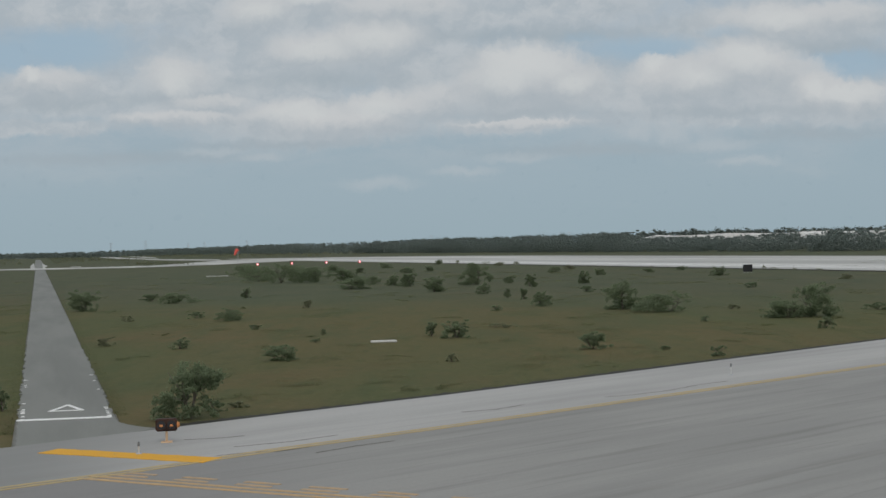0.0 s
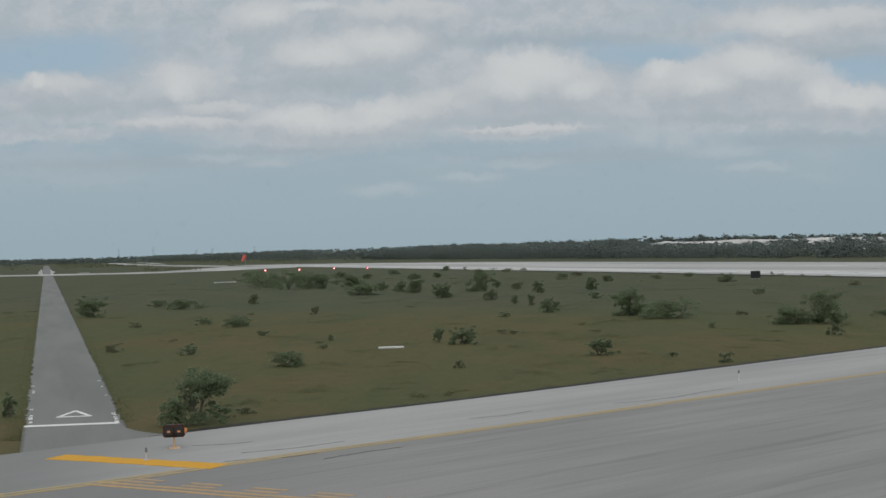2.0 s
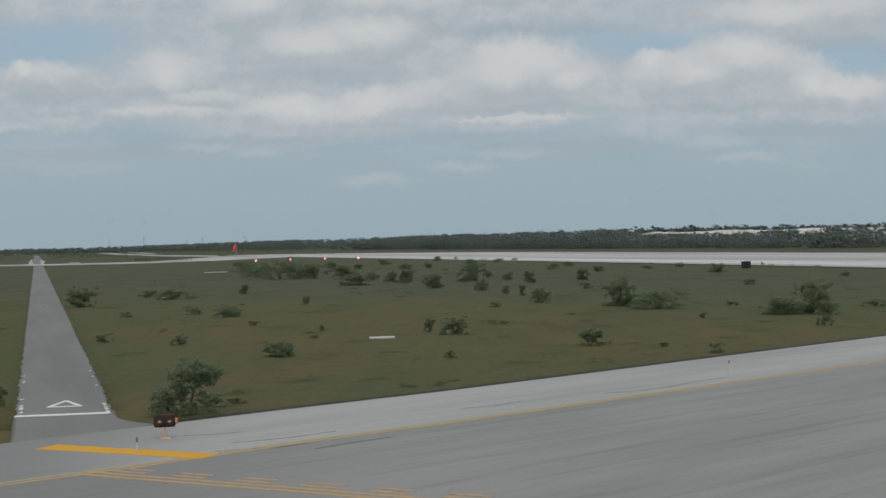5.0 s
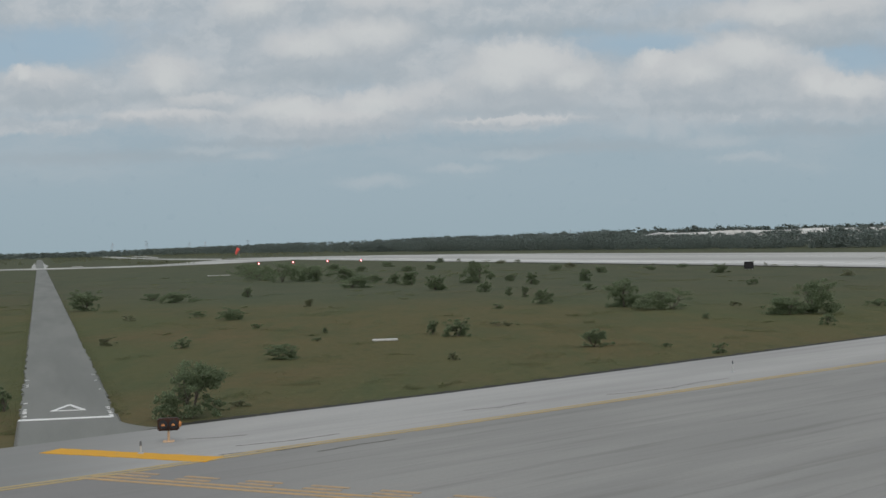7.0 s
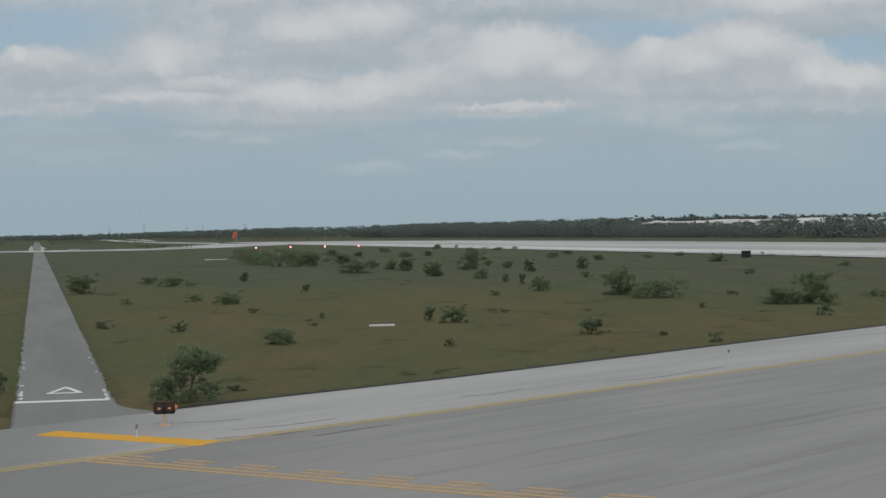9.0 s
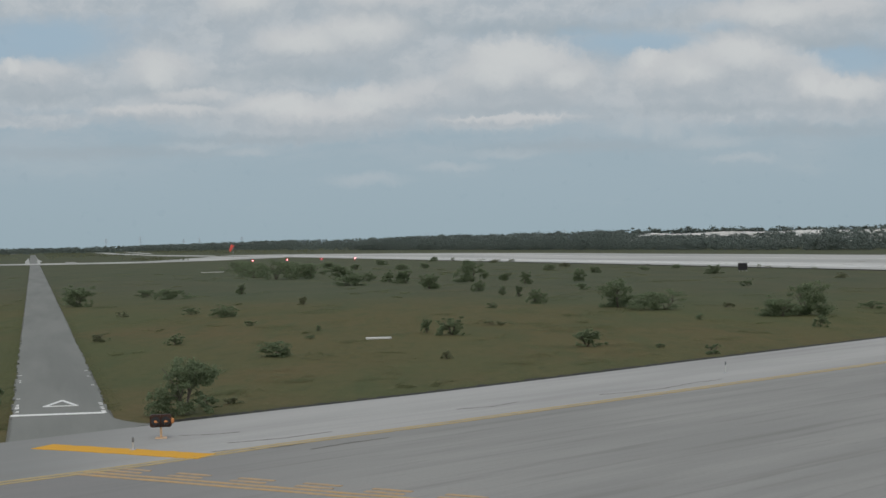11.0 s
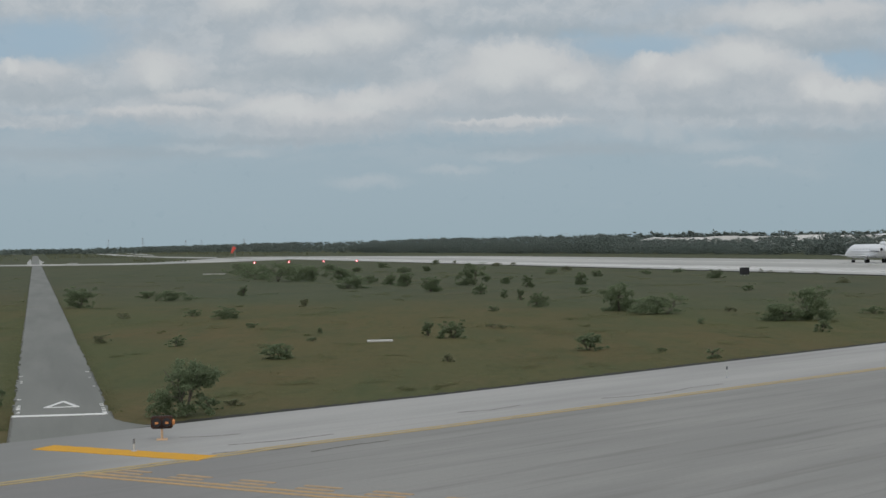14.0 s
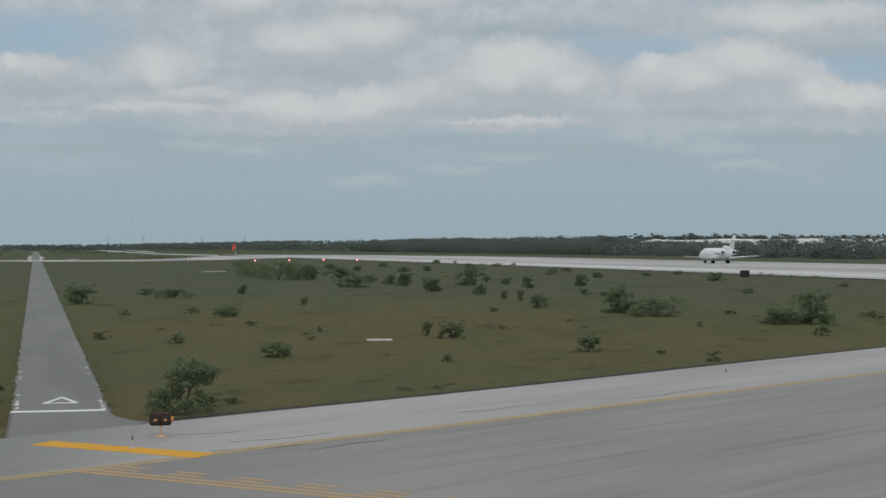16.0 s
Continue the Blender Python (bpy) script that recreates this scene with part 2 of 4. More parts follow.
def ribbon_outline(points, width, wobble=0.0, seed=1, sub=1):
    """Outline of a band of a width along a line of points."""
    rnd = random.Random(seed)
    pts = []
    for (x0, y0), (x1, y1) in zip(points, points[1:]):
        for k in range(sub):
            pts.append((x0 + (x1 - x0) * k / sub, y0 + (y1 - y0) * k / sub))
    pts.append(points[-1])
    left, right = [], []
    for i, (x, y) in enumerate(pts):
        a, b = pts[max(0, i - 1)], pts[min(len(pts) - 1, i + 1)]
        dx, dy = b[0] - a[0], b[1] - a[1]
        l = math.hypot(dx, dy)
        nx, ny = -dy / l, dx / l
        wl, wr = width / 2 + rnd.uniform(-wobble, wobble), width / 2 + rnd.uniform(-wobble, wobble)
        left.append((x + nx * wl, y + ny * wl))
        right.append((x - nx * wr, y - ny * wr))
    return left, right


def band(name, points, width, top, thick, material, wobble=0.0, seed=1, sub=1, parent=None):
    left, right = ribbon_outline(points, width, wobble, seed, sub)
    n = len(left)
    verts, faces = [], []
    for (a, b) in zip(left, right):
        verts += [(*a, top), (*b, top), (*a, top - thick), (*b, top - thick)]
    for i in range(n - 1):
        k = 4 * i
        faces += [(k, k + 1, k + 5, k + 4), (k, k + 4, k + 6, k + 2), (k + 1, k + 3, k + 7, k + 5)]
    faces += [(0, 2, 3, 1), (4 * n - 4, 4 * n - 3, 4 * n - 1, 4 * n - 2)]
    return raw_mesh(name, verts, faces, material, parent)


# ---------------------------------------------------------------- sky backdrop with drifting clouds
# Ellipses on the sky in units of 1/2449 of the distance: across, up, half width, half height
VEILS = ((-580, 445, 330, 45), (-221, 387, 330, 85), (120, 416, 330, 45), (619, 380, 280, 55), (-363, 301, 240, 70), (-225, 232, 230, 50), (-455, 248, 200, 25), (-684, 285, 190, 50), (466, 259, 330, 60), (695, 243, 170, 55), (147, 278, 170, 70), (133, 213, 200, 18), (-22, 322, 120, 80), (-726, 226, 160, 16), (565, 222, 240, 26), (-750, 449, 160, 32))
GAPS = ((-672, 367, 125, 42), (368, 344, 125, 24), (514, 370, 50, 14), (732, 300, 95, 28), (-772, 352, 70, 36), (259, 365, 50, 12))
CUMULUS_FAR = ((609, 383, 130, 36), (719, 392, 80, 30), (-324, 422, 65, 34), (-222, 349, 95, 36), (-117, 367, 85, 42), (-80, 424, 110, 28), (-704, 302, 75, 30), (-733, 314, 26, 20), (-481, 306, 58, 44), (-414, 262, 70, 18), (-14, 252, 55, 34), (616, 275, 90, 45), (377, 306, 42, 24))
CUMULUS_NEAR = ((436, 278, 105, 44), (537, 305, 100, 46), (671, 259, 48, 30), (725, 242, 80, 34), (86, 274, 62, 36), (228, 273, 70, 40), (155, 299, 112, 58), (-114, 244, 75, 34), (-262, 235, 100, 28), (-185, 220, 95, 22), (-483, 237, 110, 14), (133, 211, 110, 9))
UNDER = ((-223, 299, 170, 16), (149, 372, 230, 14), (673, 336, 110, 14), (145, 232, 110, 10), (505, 225, 180, 10), (-474, 274, 120, 12), (-587, 167, 240, 12), (-306, 187, 160, 9), (254, 163, 170, 11), (674, 182, 140, 13), (-694, 268, 110, 12))
WISPS = ((-324, 165, 44, 9), (-118, 110, 70, 12), (-416, 177, 70, 8), (131, 153, 70, 9), (543, 137, 60, 8), (33, 131, 60, 8), (340, 194, 28, 13), (407, 186, 34, 18), (488, 171, 34, 16), (487, 167, 70, 10))
LIT = ((148, 320, 75, 34), (122, 298, 60, 30), (-481, 304, 34, 30), (-222, 355, 70, 22), (-117, 373, 60, 28), (-324, 422, 42, 20), (-262, 240, 70, 16), (-116, 249, 50, 20), (668, 262, 26, 18), (725, 252, 50, 16), (552, 319, 55, 26), (377, 315, 22, 14), (457, 289, 50, 20), (-733, 317, 18, 14), (609, 390, 70, 20), (-234, 443, 40, 12), (227, 285, 40, 20))


def cloud_sky():
    g = Graph("cloudy_sky")
    x, y, z = g.split(g.coords())
    raw = g.combine(g.math("MULTIPLY", g.math("DIVIDE", x, y), 2449.0), g.math("MULTIPLY", g.math("DIVIDE", z, y), 2449.0))
    # billowing edges: the place is shifted by noise at four scales
    p = raw
    for scale, amount in ((0.012, 36.0), (0.030, 26.0), (0.075, 15.0), (0.20, 6.0)):
        shift = g.vec("SUBTRACT", g.noise(p, scale, 3, 0.55, "Color"), (0.5, 0.5, 0.5))
        p = g.vec("MULTIPLY_ADD", shift, (amount, amount * 0.75, 0.0), p)

    def local(blob, where):
        cx, cy, rx, ry = blob
        return g.vec("MULTIPLY_ADD", where, (1 / rx, 1 / ry, 0.0), (-cx / rx, -cy / ry, 0.0))

    def nearest(blobs, soft, where):
        best = None
        for blob in blobs:
            d = g.vec("LENGTH", local(blob, where))
            best = d if best is None else g.math("SMOOTH_MIN", best, d, soft)
        return best

    up = g.split(raw)[1]
    wide = g.noise(g.vec("MULTIPLY", p, (0.0035, 0.012, 1.0)), 1.0, 7, 0.6)
    lump = g.noise(g.vec("MULTIPLY", p, (1.0, 1.4, 1.0)), 0.016, 6, 0.62)
    curl = g.noise(p, 0.045, 5, 0.6)
    rough = g.math("ADD", g.math("MULTIPLY", g.math("SUBTRACT", lump, 0.5), 0.9), g.math("MULTIPLY", g.math("SUBTRACT", curl, 0.5), 0.5))
    c = g.mix(g.step(up, -20.0, 120.0), (0.314, 0.396, 0.440), (0.330, 0.410, 0.458))
    c = g.mix(g.step(up, 100.0, 420.0), c, (0.335, 0.415, 0.490))
    # thin streaky haze, thicker higher up
    c = g.mix(g.math("MULTIPLY", g.step(wide, 0.36, 0.62, 0.0, 0.7), g.step(up, 80.0, 220.0)), c, (0.405, 0.455, 0.492))
    c = g.mix(g.math("MULTIPLY", g.step(wide, 0.56, 0.72, 0.0, 0.4), g.step(up, 20.0, 110.0)), c, (0.395, 0.450, 0.482))
    veil = g.math("ADD", nearest(VEILS, 0.35, p), rough)
    c = g.mix(g.step(veil, 1.35, 0.55, 0.0, 0.85), c, g.mix(g.step(lump, 0.34, 0.66), (0.402, 0.442, 0.474), (0.505, 0.524, 0.540)))
    c = g.mix(g.step(nearest(GAPS, 0.3, p), 1.35, 0.3, 0.0, 0.8), c, (0.330, 0.438, 0.528))
    c = g.mix(g.step(nearest(UNDER, 0.3, p), 1.7, 0.1, 0.0, 0.6), c, (0.345, 0.395, 0.430))
    # heaped clouds: bright and crisp at the top, grey and soft at the base
    for blobs, most in ((CUMULUS_FAR, 0.8), (CUMULUS_NEAR, 0.9)):
        for blob in blobs:
            q = local(blob, p)
            d = g.math("ADD", g.vec("LENGTH", q), g.math("MULTIPLY", rough, 0.6))
            height = g.math("ADD", g.split(q)[1], g.math("MULTIPLY", rough, 1.3))
            cover = g.step(d, g.step(height, -0.6, 0.5, 1.75, 1.34), g.step(height, -0.6, 0.5, 0.2, 0.72), 0.0, most)
            tone = g.mix(g.step(height, -0.9, 0.6), (0.405, 0.442, 0.472), (0.552, 0.556, 0.560))
            c = g.mix(cover, c, tone)
    # sunlit heads, broken up by the billows
    lit = g.math("ADD", nearest(LIT, 0.2, p), g.math("MULTIPLY", rough, 1.5))
    c = g.mix(g.step(lit, 1.35, 0.25, 0.0, 0.62), c, (0.606, 0.612, 0.604))
    c = g.mix(g.step(curl, 0.40, 0.30, 0.0, 0.25), c, g.mix(1.0, c, (0.86, 0.89, 0.91), "MULTIPLY"))
    c = g.mix(g.step(nearest(WISPS, 0.25, p), 1.5, 0.1, 0.0, 0.42), c, (0.475, 0.505, 0.525))
    em = g.tree.nodes.new("ShaderNodeEmission")
    g.put(em, "Color", g.mix(1.0, c, (0.975, 1.0, 1.015), "MULTIPLY"))
    g.tree.links.new(em.outputs[0], g.out.inputs["Surface"])
    return g.mat


def build_sky():
    R, n = 4300.0, 48
    verts, faces = [], []
    for i in range(n + 1):
        a = radians(-56 + 112 * i / n)
        for z in (-60.0, 900.0, 1900.0):
            verts.append((R * math.sin(a), R * math.cos(a), z))
    for i in range(n):
        for k in range(2):
            b = 3 * i + k
            faces.append((b, b + 3, b + 4, b + 1))
    ob = raw_mesh("backdrop", verts, faces, cloud_sky())
    ob.location = (0, 0, EYE)
    return tagged(ob, "pale blue sky with grey and white cumulus clouds", "sky", kind="structure")


SKY = build_sky()

# ---------------------------------------------------------------- ground and pavements
# Along the runway (U) and across it (N)
U, N = Vector((-0.3049, 0.9524)), Vector((0.9524, 0.3049))


def un(u, n):
    p = U * u + N * n
    return p.x, p.y


def build_ground():
    nx, ny = 60, 90
    xs = [-4800 + 9600 * (0.5 + 0.5 * math.copysign(abs(2 * i / nx - 1) ** 2.2, 2 * i / nx - 1)) for i in range(nx + 1)]
    ys = [-900 + 5700 * (j / ny) ** 2 for j in range(ny + 1)]
    verts = [(x, y, -0.07 + 0.02 * noise.noise((x * 0.03, y * 0.03, 0))) for y in ys for x in xs]
    faces = [(j * (nx + 1) + i, j * (nx + 1) + i + 1, (j + 1) * (nx + 1) + i + 1, (j + 1) * (nx + 1) + i) for j in range(ny) for i in range(nx)]
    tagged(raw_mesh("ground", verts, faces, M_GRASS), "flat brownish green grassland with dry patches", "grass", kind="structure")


build_ground()

EDGE = [(-30, 22.5), (-16, 33.6), (-8.9, 40.0), (-5.15, 43.35), (-0.05, 47.65), (4.55, 51.9), (12.3, 59.2), (21.6, 67.9), (60, 103.5)]
YELLOW = [(-30, 15.2), (-10.0, 30.7), (-7.1, 33.1), (-4.3, 35.8), (-0.1, 39.3), (3.6, 42.6), (10.1, 48.4), (17.5, 55.0), (50, 84.0)]
tagged(slab("taxiway", [(-60, -60), (90, -60)] + [(60, 103.5)] + EDGE[-2::-1] + [(-60, -2)], 0.0, 0.4, M_TAXI), "grey concrete taxiway with dark streaks", "taxiway", kind="structure")
# pale shoulder between the edge line and the grass


def build_shoulder():
    verts, faces = [], []
    for a, b in zip(EDGE, YELLOW):
        verts += [(a[0], a[1], 0.006), (b[0], b[1], 0.006)]
    faces = [(2 * i, 2 * i + 1, 2 * i + 3, 2 * i + 2) for i in range(len(verts) // 2 - 1)]
    tagged(raw_mesh("pavement", verts, faces, M_SHOULDER), "pale concrete taxiway shoulder", "pavement", kind="structure")


build_shoulder()
tagged(band("trim", [(x - 0.26, y + 0.27) for x, y in EDGE[2:]], 0.75, -0.03, 0.1, M_EDGE, 0.14, 4, 24), "dark ragged strip along the pavement edge", "soil", kind="structure")

# narrow service road that runs straight away from the taxiway
ROAD = [(-9.9, 36.5), (-12.2, 44.1), (-131.6, 453.0), (-190.0, 650.0), (-372.0, 1275.0)]
tagged(band("road", [(-9.75, 36.0), (-12.1, 44.1), (-131.6, 453.0)], 2.95, -0.005, 0.2, M_ROAD, 0.075, 2, 1300), "narrow grey asphalt service road with ragged edges", "road", kind="structure")
tagged(band("road_far", [(-131.6, 453.0), (-372.0, 1275.0)], 4.2, -0.01, 0.2, M_ROAD, 0.2, 3, 40), "pale far stretch of the service road", "road", kind="structure")


tagged(slab("road_corner", [(-11.05, 45.9), (-10.85, 45.0), (-10.62, 44.1), (-10.4, 43.4), (-10.15, 42.7), (-9.95, 42.3), (-9.6, 41.75), (-9.25, 41.35), (-8.9, 41.0), (-8.5, 40.75), (-9.4, 39.4), (-11.2, 41.0), (-12.0, 45.8)], -0.0045, 0.2, M_ROAD), "flared grey asphalt corner of the service road", "road", kind="structure")


MARKS = []


def road_mark(name, points, width, material, label, top=0.014, sub=1, wob=0.0):
    # each mark lies a hair above the one before, so that none share a plane
    MARKS.append(name)
    top += 0.00013 * (len(MARKS) % 60) - 0.003
    return tagged(band(name, points, width, top, top + 0.01, material, wob, 5, sub), label, "road marking", kind="structure")


road_mark("stop_line", [(-13.45, 43.35), (-10.6, 43.75)], 0.34, M_WHITE_LINE, "white stop line painted across the road")
for a, b in (((-13.05, 45.7), (-12.05, 45.85)), ((-12.05, 45.85), (-12.95, 47.45)), ((-12.95, 47.45), (-13.05, 45.7))):
    road_mark("yield_triangle", [tuple(Vector(a).lerp(b, -0.03)), tuple(Vector(a).lerp(b, 1.03))], 0.13, M_WHITE_LINE, "white outline of a painted yield triangle")

# white flecks left of old paint along the road's edges
fleck = random.Random(3)
for i in range(26):
    y = 43.5 + (3.2 if i < 18 else 16.0) * fleck.random()
    x = -12.1 - (y - 44.1) * 0.292 + (1.38 if i % 2 else -1.4)
    road_mark("paint_fleck", [(x - fleck.uniform(0.02, 0.08), y), (x + 0.06, y + 0.03)], fleck.uniform(0.04, 0.11), M_WHITE_LINE, "small worn fleck of white paint", 0.012)

for off in (-0.14, 0.14):
    road_mark("edge_line", [(x - off * 0.66, y + off * 0.75) for x, y in YELLOW], 0.15, M_YELLOW_EDGE, "faded yellow double taxiway edge line", 0.012, 30, 0.015)
road_mark("yellow_bar", [(-10.5, 36.45), (-5.8, 34.15)], 0.8, M_YELLOW, "bright yellow painted bar across the shoulder", 0.014, 20, 0.03)
# runway holding position: two solid lines and two rows of dashes
HA, HB = Vector((-8.5, 31.95)), Vector((6.0, 24.0))
HD = (HB - HA).normalized()
HN = Vector((-HD.y, HD.x))
for k in (0, 1):
    a, b = HA + HN * (0.33 * k), HB + HN * (0.33 * k)
    road_mark("hold_line", [tuple(a), tuple(b)], 0.15, M_YELLOW_FADED, "faded yellow solid holding line", 0.01, 30, 0.015)
for k in (2, 3):
    for j in range(10):
        a = HA + HD * (0.5 + 1.75 * j) + HN * (0.33 * k)
        road_mark("hold_dash", [tuple(a), tuple(a + HD * 0.95)], 0.13, M_YELLOW_WORN, "faded yellow holding line dash", 0.01, 3, 0.015)

CRACKS = (((5.3, 45.9), (6.4, 46.4), (7.7, 47.4), (8.9, 48.9), (10.2, 50.0)), ((-5.8, 34.9), (-5.1, 35.3), (-4.3, 35.4), (-3.6, 36.0)), ((-7.2, 38.0), (-6.4, 38.1), (-5.6, 38.5)), ((-5.6, 36.4), (-4.2, 37.1), (-3.0, 38.2)), ((0.5, 42.7), (1.6, 43.2), (2.5, 44.3)), ((-3.3, 35.0), (-2.3, 36.1), (-1.4, 36.8)))
for i, c in enumerate(CRACKS):
    tagged(band("pavement_crack", list(c), 0.05, 0.011, 0.004, M_CRACK, 0.02, 60 + i, 14), "thin dark crack in the pale concrete", "crack", kind="structure")

# the runway and its connectors
tagged(slab("runway", [un(-300, 119.5), un(280, 118), un(560, 115), un(745, 116), un(716, 143), un(668, 160), un(622, 176), un(570, 190), un(480, 196), un(-300, 197)], 0.02, 0.3, M_RUNWAY), "long sun-bleached pale concrete runway", "runway", kind="structure")
for n, w in ((129, 1.1), (134.5, 0.5), (168, 0.9)):
    road_mark("runway_stripe", [un(-300, n), un(640, n)], w, M_WHITE_LINE, "worn white runway edge stripe", 0.034, 30, 0.05)
for n, w, u0, u1 in ((126, 3.0, 70, 330), (133, 2.2, 100, 300), (139, 1.6, 60, 260), (121, 1.5, 330, 620)):
    road_mark("worn_strip", [un(u0, n), un(u1, n)], w, M_WORN_PALE, "pale worn strip along the runway", 0.030, 24, 0.3)
tagged(slab("far_pavement", [(-900, 2080), (-540, 1780), (-500, 1690), (-900, 1900)], 0.01, 0.2, M_RUNWAY), "far pale strip of pavement", "pavement", kind="structure")
tagged(slab("far_taxiway", [(-380, 1531), (-264, 1121), (-198, 914), (-150, 765), (-118, 690), (-108, 674), (-118, 736), (-144, 797), (-177, 879), (-241, 1091), (-327, 1391), (-391, 1605)], 0.008, 0.2, M_RUNWAY), "thin pale taxiway far behind the runway's end", "taxiway", kind="structure")
tagged(slab("far_apron", [(-361, 1591), (-260, 1203), (-202, 986), (-235, 1133), (-303, 1402), (-367, 1645)], 0.004, 0.2, M_RUNWAY), "thin pale strip of far pavement", "pavement", kind="structure")
tagged(slab("connector", [(-170, 478), (-152, 469), (-131, 462), (-110, 457), (-96, 457), (-89, 474), (-80, 487), (-73, 511), (-61, 553), (-67, 605), (-93, 645), (-107, 670), (-106, 637), (-106, 590), (-106, 564), (-105, 522), (-105, 504), (-120, 498), (-142, 502), (-164, 507), (-186, 521)], 0.012, 0.2, M_RUNWAY), "pale taxiway joining the runway", "taxiway", kind="structure")
# washed-out gravel where the service road leaves the connector
for side, outline in (("west", [(-137, 461), (-175, 588), (-239, 810), (-238, 807), (-135, 459)]), ("east", [(-228, 789), (-185, 645), (-171, 600), (-157, 547), (-133, 465), (-135, 468)])):
    tagged(slab("gravel_" + side, outline, -0.002, 0.2, M_RUNWAY), "pale washed-out gravel beside the road", "gravel", kind="structure")
tagged(slab("gravel_patch", [(-139, 517), (-134, 514), (-140, 537), (-145, 541)], 0.0, 0.2, M_RUNWAY), "pale bare patch in the far grass", "gravel", kind="structure")
# dark bands that paint the grass edge's shadow along the runway
for n, u1 in ((117.2, 740), (197.9, 470)):
    tagged(band("runway_verge", [un(-60, n), un(u1, n)], 1.5, 0.0, 0.2, M_EDGE, 0.5, 31, 220), "dark strip along the runway's edge, standing for grass edge shadow", "soil", kind="structure")


# ---------------------------------------------------------------- plants
def face_mesh(name, verts, quads, tris, material, parent=None):
    """A mesh from arrays of points, four-sided and three-sided faces."""
    me = bpy.data.meshes.new(name)
    me.vertices.add(len(verts))
    me.vertices.foreach_set("co", np.asarray(verts, np.float32).ravel())
    loops = np.concatenate([np.asarray(quads, np.int32).ravel(), np.asarray(tris, np.int32).ravel()]).astype(np.int32)
    me.loops.add(len(loops))
    me.loops.foreach_set("vertex_index", loops)
    nq, nt = len(quads), len(tris)
    me.polygons.add(nq + nt)
    me.polygons.foreach_set("loop_start", np.concatenate([np.arange(nq) * 4, nq * 4 + np.arange(nt) * 3]).astype(np.int32))
    me.update(calc_edges=True)
    me.materials.append(material)
    ob = new(name, me)
    ob.parent = parent
    return ob


def unit(v):
    return v / np.maximum(1e-9, np.linalg.norm(v, axis=1, keepdims=True))


def leaf_points(rng, clumps, count, size, lie=0.0, floor=0.02):
    """Corners of small leaf blades round clump centres (x, y, z, rx, rz); lie: 1 for blades that lie flat."""
    clumps = np.asarray(clumps, float)
    weight = clumps[:, 3] ** 2 * clumps[:, 4]
    pick = clumps[rng.choice(len(clumps), count, p=weight / weight.sum())]
    d = unit(rng.normal(size=(count, 3))) * (rng.random((count, 1)) ** 0.5)
    d *= 1.0 + 0.7 * (rng.random((count, 1)) > 0.76)
    c = pick[:, :3] + d * np.stack([pick[:, 3], pick[:, 3], pick[:, 4]], 1)
    c[:, 2] = floor + np.abs(c[:, 2] - floor)
    a = unit(rng.normal(size=(count, 3)) * (1.0, 1.0, 0.7 * (1 - lie)))
    b = unit(np.cross(a, rng.normal(size=(count, 3)) * (1 - lie) + np.array((0.0, 0.0, 2.5 * lie))))
    s = size * rng.uniform(0.6, 1.5, (count, 1))
    return np.stack([c - a * s, c + b * s * 0.45, c + a * s, c - b * s * 0.45], 1).reshape(-1, 3)


ICO = bmesh.new()
bmesh.ops.create_icosphere(ICO, subdivisions=1, radius=1.0)
ICO_V = np.array([v.co[:] for v in ICO.verts])
ICO_F = np.array([[v.index for v in f.verts] for f in ICO.faces])
ICO.free()


def core_points(rng, clumps, fill):
    """A lumpy core of close foliage in each clump, behind the loose leaves."""
    out = []
    for cx, cy, cz, rx, rz in clumps:
        q = ICO_V * (fill * rng.uniform(0.6, 1.25, (len(ICO_V), 1))) * (rx, rx, rz) + (cx, cy, cz)
        q[:, 2] = np.abs(q[:, 2])
        out.append(q)
    return np.concatenate(out)


def foliage_mesh(name, cores, leaves_v, material, parent=None):
    k = len(cores)
    tris = (ICO_F[None] + (np.arange(k // len(ICO_V)) * len(ICO_V))[:, None, None]).reshape(-1, 3)
    quads = np.arange(len(leaves_v)).reshape(-1, 4) + k
    return face_mesh(name, np.concatenate([cores, leaves_v]), quads, tris, material, parent)


